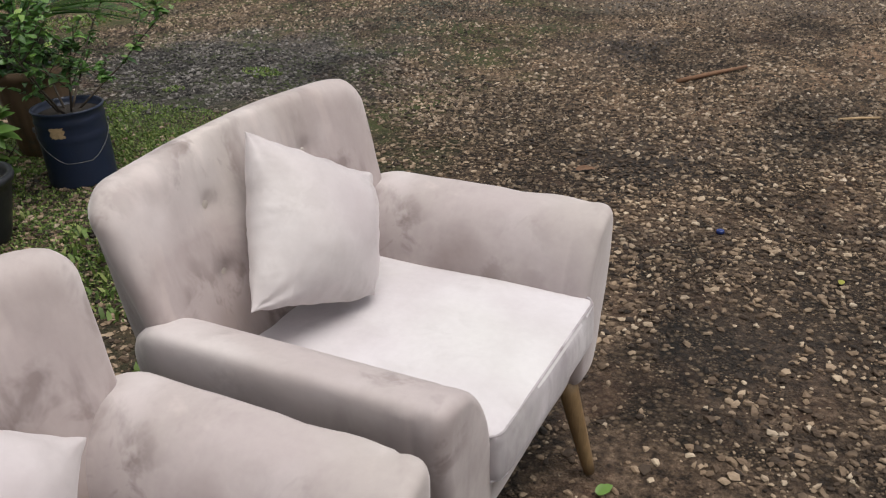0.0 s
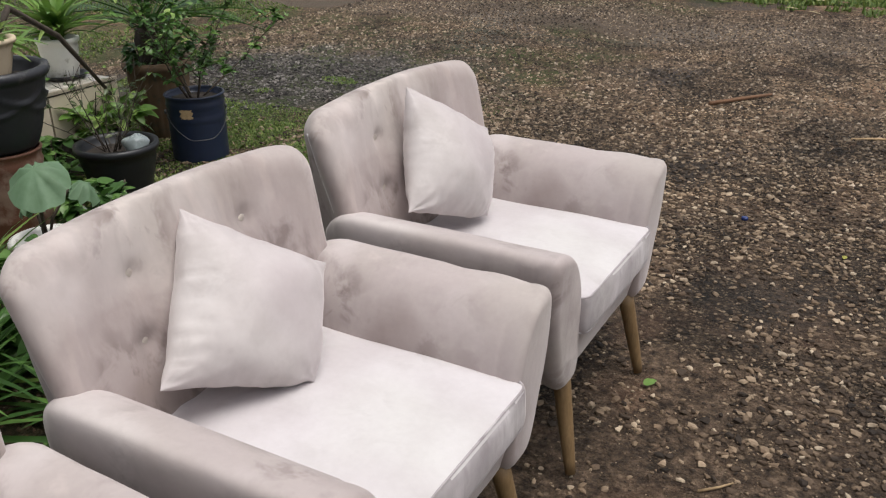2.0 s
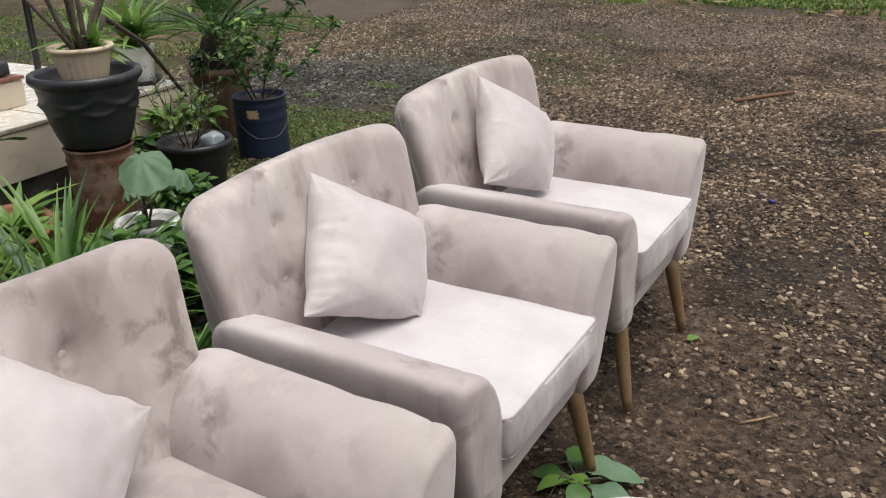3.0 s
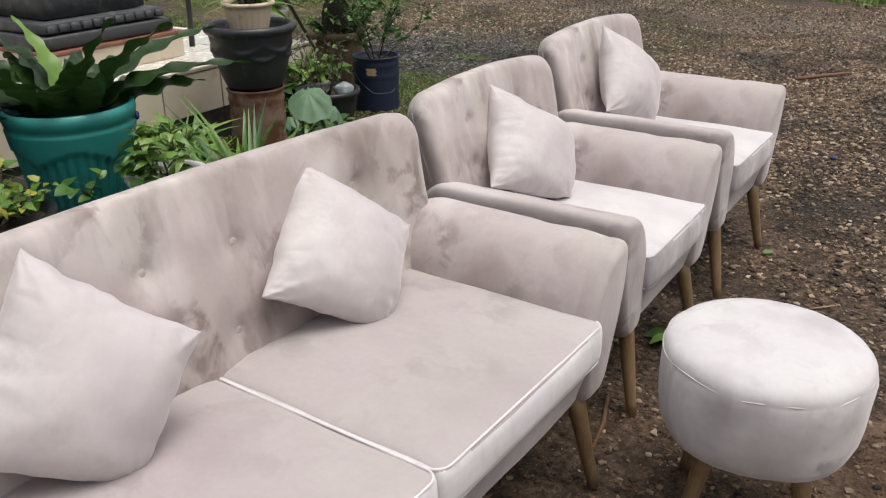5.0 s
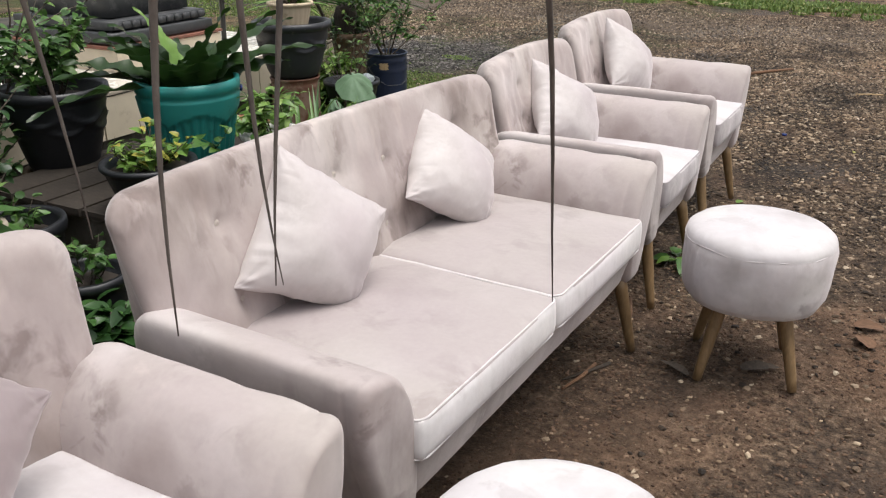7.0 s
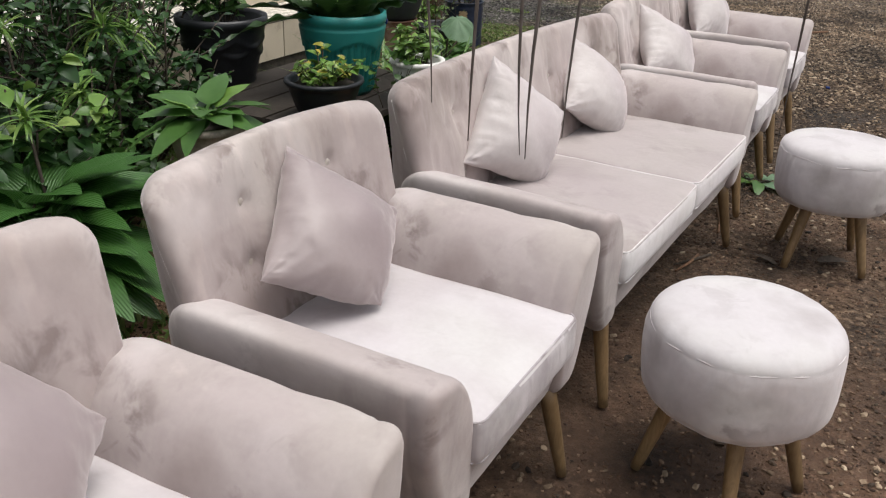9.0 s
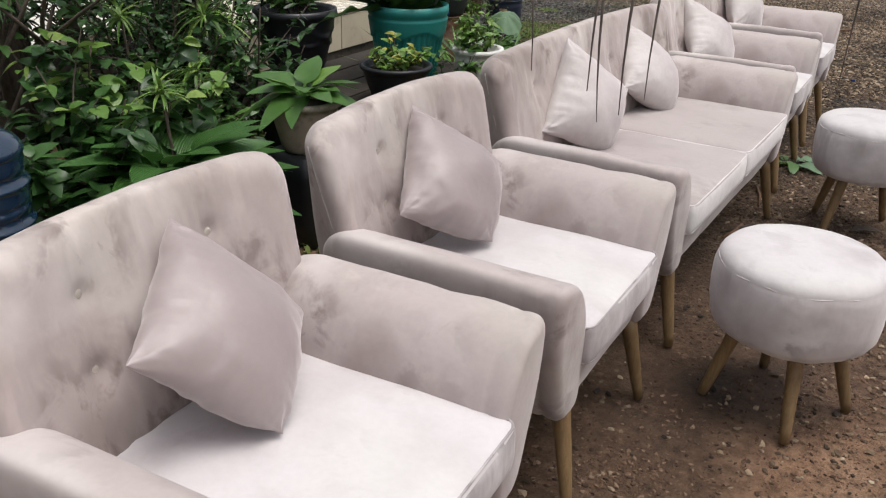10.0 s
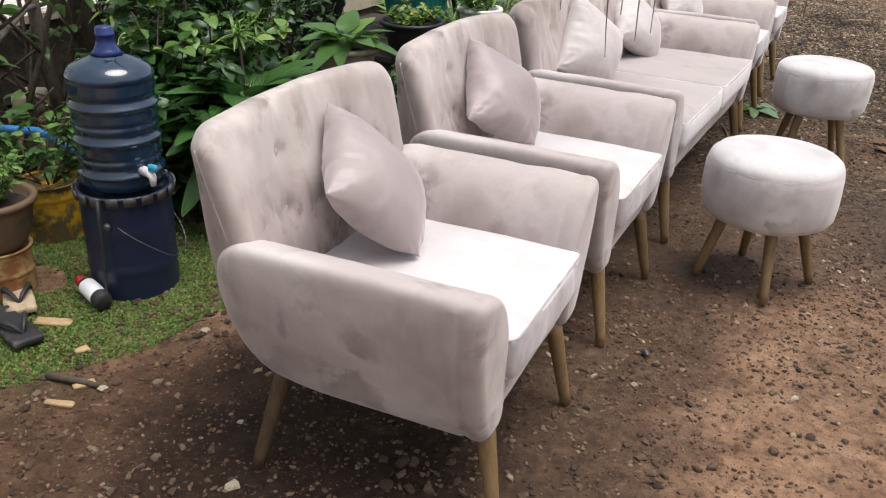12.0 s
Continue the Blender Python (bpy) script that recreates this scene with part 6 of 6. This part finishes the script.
for k, (x, y, yaw, L, W, mat, what) in enumerate(((-0.957, 3.327, 30, 0.09, 0.045, STICK, "dry brown fallen leaf"), (0.135, 2.661, 80, 0.035, 0.02, LEAF_YELLOW, "small yellow fallen leaf"), (0.315, 0.281, 10, 0.10, 0.06, STICK, "curled orange-brown fallen leaf"),
                                          (0.375, 0.132, 120, 0.10, 0.06, STICK, "curled orange-brown fallen leaf"), (-0.296, 1.44, 60, 0.05, 0.03, LEAF_BRIGHT, "fresh green fallen leaf"), (-0.445, 0.56, 20, 0.09, 0.055, LEAF, "fresh green fallen leaf"),
                                          (-0.40, 0.66, 100, 0.08, 0.05, LEAF, "fresh green fallen leaf"), (-0.33, 0.60, 200, 0.07, 0.05, LEAF_BRIGHT, "fresh green fallen leaf"), (0.02, -0.18, 30, 0.13, 0.05, BARK, "dark withered leaf"), (-0.12, -0.30, 150, 0.12, 0.04, BARK, "dark withered leaf"))):
    thing("fallen_leaf", pose(x, y, at_ground(x, y) + 0.012, 6, -8, yaw), what + " on the ground", "leaf", "fallen leaves", me=mesh_of("fallen_leaf", *blade(L, W, 0.15, 0.35, 6, 1.0, 0.04), mat))
for x0, y0, x1, y1, r, mat, what in ((-0.844, 4.807, -0.533, 5.23, 0.014, STICK, "reddish dry stick"), (0.02, 4.38, 0.20, 4.47, 0.008, CHIP, "pale yellow split stick"), (-0.40, -0.36, -0.44, -0.55, 0.007, STICK, "thin dry stick"), (-0.36, -0.33, -0.46, -0.50, 0.006, BARK, "thin dark stick"),
                                   (-0.44, 0.16, -0.38, -0.10, 0.007, STICK, "dry palm strip"), (-1.70, -3.32, -1.54, -3.29, 0.012, BARK, "brown twig piece"), (0.30, 3.0, 0.36, 3.12, 0.004, CHIP, "straw stalk"), (-0.05, 1.05, 0.02, 1.12, 0.004, CHIP, "straw stalk")):
    zz = at_ground((x0 + x1) / 2, (y0 + y1) / 2) + r
    thing("stick", pose(0, 0, 0), what + " lying on the earth", "stick", "sticks", me=fix(mesh_of("stick", *tube([(x0, y0, zz), ((x0 + x1) / 2 + 0.01, (y0 + y1) / 2, zz + 0.004), (x1, y1, zz)], [r, r * 0.9, r * 0.6], 7), mat)))
for x, y, yaw, hx, hy, mat in ((-1.914, -3.106, 25, 0.055, 0.018, CHIP), (-1.57, -3.397, 20, 0.04, 0.010, CHIP), (-1.585, -3.30, 60, 0.03, 0.012, CHIP), (-1.50, -2.74, 40, 0.035, 0.025, CHIP), (-1.72, -3.18, 70, 0.02, 0.012, CHIP)):
    v, f = soft_box(hx, hy, 0.006, 0.003, 4, 3, 2)
    v = [(p[0], p[1] * (1 + 0.25 * math.sin(p[0] * 80)), p[2]) for p in v]
    thing("wood_chip", pose(x, y, at_ground(x, y) + 0.006, 3, 2, yaw), "pale sawn wood chip on the earth", "wood chip", "wood chips", me=mesh_of("wood_chip", v, f, mat))
cap = [(0.001, 0.0), (0.014, 0.0), (0.015, 0.004), (0.015, 0.012), (0.012, 0.014), (0.001, 0.014)]
thing("bottle_cap", pose(-0.284, 2.937, at_ground(-0.284, 2.937)), "small blue plastic bottle cap on the gravel", "bottle cap", me=fix(mesh_of("bottle_cap", *lathe(cap, 16), BLUE_CAP)))
thing("light_bulb", pose(-0.255, -2.395, at_ground(-0.255, -2.395) + 0.012, 80, 0, 30), "tiny clear glass bulb on the earth", "bulb", me=fix(mesh_of("light_bulb", *lathe([(0.001, -0.012), (0.009, -0.009), (0.012, 0.0), (0.009, 0.009), (0.005, 0.014), (0.005, 0.024), (0.001, 0.025)], 14), WIRE)))


# ---- gravel ----
def pebble_form(rnd):
    """An irregular flat stone."""
    verts = []
    g = (1 + 5 ** 0.5) / 2
    raw = [(-1, g, 0), (1, g, 0), (-1, -g, 0), (1, -g, 0), (0, -1, g), (0, 1, g), (0, -1, -g), (0, 1, -g), (g, 0, -1), (g, 0, 1), (-g, 0, -1), (-g, 0, 1)]
    tilt = rnd.uniform(-0.25, 0.25)
    for p in raw:
        k = rnd.uniform(0.55, 1.2) / 1.9
        z = min(p[2] * k, rnd.uniform(0.42, 0.6)) * 0.62
        verts.append((p[0] * k, p[1] * k * rnd.uniform(0.7, 1.05), z + tilt * p[0] * k * 0.6))
    return np.array(verts)


ICO = [(0, 11, 5), (0, 5, 1), (0, 1, 7), (0, 7, 10), (0, 10, 11), (1, 5, 9), (5, 11, 4), (11, 10, 2), (10, 7, 6), (7, 1, 8), (3, 9, 4), (3, 4, 2), (3, 2, 6), (3, 6, 8), (3, 8, 9), (4, 9, 5), (2, 4, 11), (6, 2, 10), (8, 6, 7), (9, 8, 1)]


def gravel_density(x, y):
    d = 0.42 + 0.55 * noise.noise(Vector((x * 0.7, y * 0.7, 11))) + 0.35 * noise.noise(Vector((x * 2.4, y * 2.4, 12)))
    d -= 0.9 * max(0.0, noise.noise(Vector((x * 1.5 + 3.0, y * 1.5, 14))) - 0.05)
    return d + 0.10 * max(0.0, min(3.0, y + 1.0)) - (0.15 if y < -2.6 and x > -0.9 else 0.0)


TOP = [q for q in ICO if 6 not in q]


CHIPS = [(0, 1, 5), (1, 2, 5), (2, 6, 5), (2, 3, 6), (3, 4, 6), (4, 0, 6), (0, 5, 6)]


def chip_form(rnd):
    """A small angular chip for the far yard: a ring of five and a ridge of two."""
    ring = [(math.cos(w) * q, math.sin(w) * q, -0.15) for w, q in ((2 * math.pi * (k + rnd.uniform(-0.3, 0.3)) / 5, rnd.uniform(0.7, 1.05)) for k in range(5))]
    return np.array(ring + [(rnd.uniform(0.1, 0.5), rnd.uniform(-0.3, 0.3), rnd.uniform(0.35, 0.55)), (rnd.uniform(-0.5, -0.1), rnd.uniform(-0.3, 0.3), rnd.uniform(0.3, 0.5))])


def scatter_gravel(name, seed, count, box, r_lo, r_hi, label, mat=GRAVEL, cover=gravel_density, power=2.6, form=pebble_form, tris=TOP):
    """Many half-buried pebbles in one mesh."""
    rnd = random.Random(seed)
    spots, tries = [], 0
    while len(spots) < count and tries < count * 5:
        tries += 1
        x, y = rnd.uniform(box[0], box[1]), rnd.uniform(box[2], box[3])
        if rnd.random() < cover(x, y):
            spots.append((x, y, ground_height(x, y)))
    gen = np.random.default_rng(seed)
    n = len(spots)
    forms = np.array([form(rnd) for _ in range(24)])
    nv = forms.shape[1]
    r = r_lo + (r_hi - r_lo) * gen.random(n) ** power
    P = forms[gen.integers(0, 24, n)] * np.stack([r, r * gen.uniform(0.6, 1.0, n), r], 1)[:, None, :]
    w = gen.uniform(0, 6.283, n)
    c, s = np.cos(w)[:, None], np.sin(w)[:, None]
    at = np.array(spots)
    V = np.stack([at[:, :1] + c * P[..., 0] - s * P[..., 1], at[:, 1:2] + s * P[..., 0] + c * P[..., 1], at[:, 2:] + r[:, None] * 0.20 + P[..., 2]], 2)
    F = (np.array(tris)[None] + nv * np.arange(n)[:, None, None]).reshape(-1, 3)
    me = bpy.data.meshes.new(name)
    me.vertices.add(nv * n)
    me.vertices.foreach_set("co", V.astype(np.float32).ravel())
    me.loops.add(F.size)
    me.loops.foreach_set("vertex_index", F.astype(np.int32).ravel())
    me.polygons.add(len(F))
    me.polygons.foreach_set("loop_start", np.arange(0, F.size, 3, dtype=np.int32))
    me.update(calc_edges=True)
    me.validate()
    me.polygons.foreach_set("use_smooth", [False] * len(me.polygons))
    me.materials.append(mat)
    tagged(new(name, me), label, "gravel", kind="stuff")


def crumb_density(x, y):
    return 0.5 + 0.6 * noise.noise(Vector((x * 1.6, y * 1.6, 21))) + 0.4 * noise.noise(Vector((x * 5, y * 5, 22)))


def far_cover(x, y):
    return 0.75 + 0.5 * noise.noise(Vector((x * 0.8, y * 0.8, 31))) + 0.3 * noise.noise(Vector((x * 2.6, y * 2.6, 32)))


scatter_gravel("gravel_mud", 406, 3800, (-1.8, 1.2, -4.4, -2.55), 0.003, 0.021, "muddy brown gravel pressed into damp earth", GRAVEL_MUD, power=2.8)
scatter_gravel("gravel_near", 401, 14500, (-1.3, 1.2, -2.6, 3.2), 0.003, 0.0165, "loose grey and brown gravel pressed into earth", power=3.0)
scatter_gravel("gravel_yard", 402, 36000, (-4.2, 1.6, 1.2, 4.6), 0.004, 0.020, "loose grey and brown gravel of the open yard", power=2.4)
scatter_gravel("gravel_far", 405, 62000, (-5.2, 1.6, 3.6, 8.9), 0.005, 0.019, "coarse gravel at the far side of the yard", GRAVEL_FAR, far_cover, 1.6, chip_form, CHIPS)
scatter_gravel("gravel_back", 403, 5000, (-2.6, -0.9, -2.5, 1.8), 0.004, 0.017, "loose gravel and crumbs of earth behind the seats")
scatter_gravel("earth_crumbs", 404, 46000, (-2.2, 0.9, -4.5, 0.6), 0.002, 0.0105, "crumbs and clods of reddish earth", CRUMB, crumb_density, 2.2)

rnd_s = random.Random(410)
stone_forms = [mesh_of("stone", pebble_form(rnd_s), [tuple(q) for q in ICO], GRAVEL, False) for k in range(8)]
muddy_forms = [mesh_of("stone", pebble_form(rnd_s), [tuple(q) for q in ICO], GRAVEL_MUD, False) for k in range(8)]
placed = 0
while placed < 280:
    x, y = rnd_s.uniform(-0.55, 0.75), rnd_s.uniform(-4.3, 3.4)
    if rnd_s.random() > gravel_density(x, y) + 0.1:
        continue
    r = 0.008 + 0.011 * rnd_s.random() ** 2
    st = part("stone", (muddy_forms if y < -2.5 else stone_forms)[placed % 8], GROUND)
    st.matrix_basis = pose(x, y, ground_height(x, y) + r * 0.15, rnd_s.uniform(-12, 12), rnd_s.uniform(-12, 12), rnd_s.uniform(0, 360)) @ Matrix.Diagonal((r, r * rnd_s.uniform(0.6, 1), r, 1))
    placed += 1
pale = mesh_of("stone", pebble_form(rnd_s), [tuple(q) for q in ICO], PALE_CHIP, False)
for x, y, r in ((-1.487, -2.919, 0.022), (-1.532, -3.288, 0.02), (-0.972, -3.438, 0.024), (-1.112, -3.23, 0.012), (0.176, -2.416, 0.014), (0.29, -0.068, 0.014), (-1.2, 3.6, 0.014), (-0.7, -3.62, 0.012)):
    st = part("stone", pale, GROUND, "pale cream stone chip")
    st.matrix_basis = pose(x, y, ground_height(x, y) + r * 0.2, 8, 5, x * 300) @ Matrix.Diagonal((r, r * 0.8, r, 1))
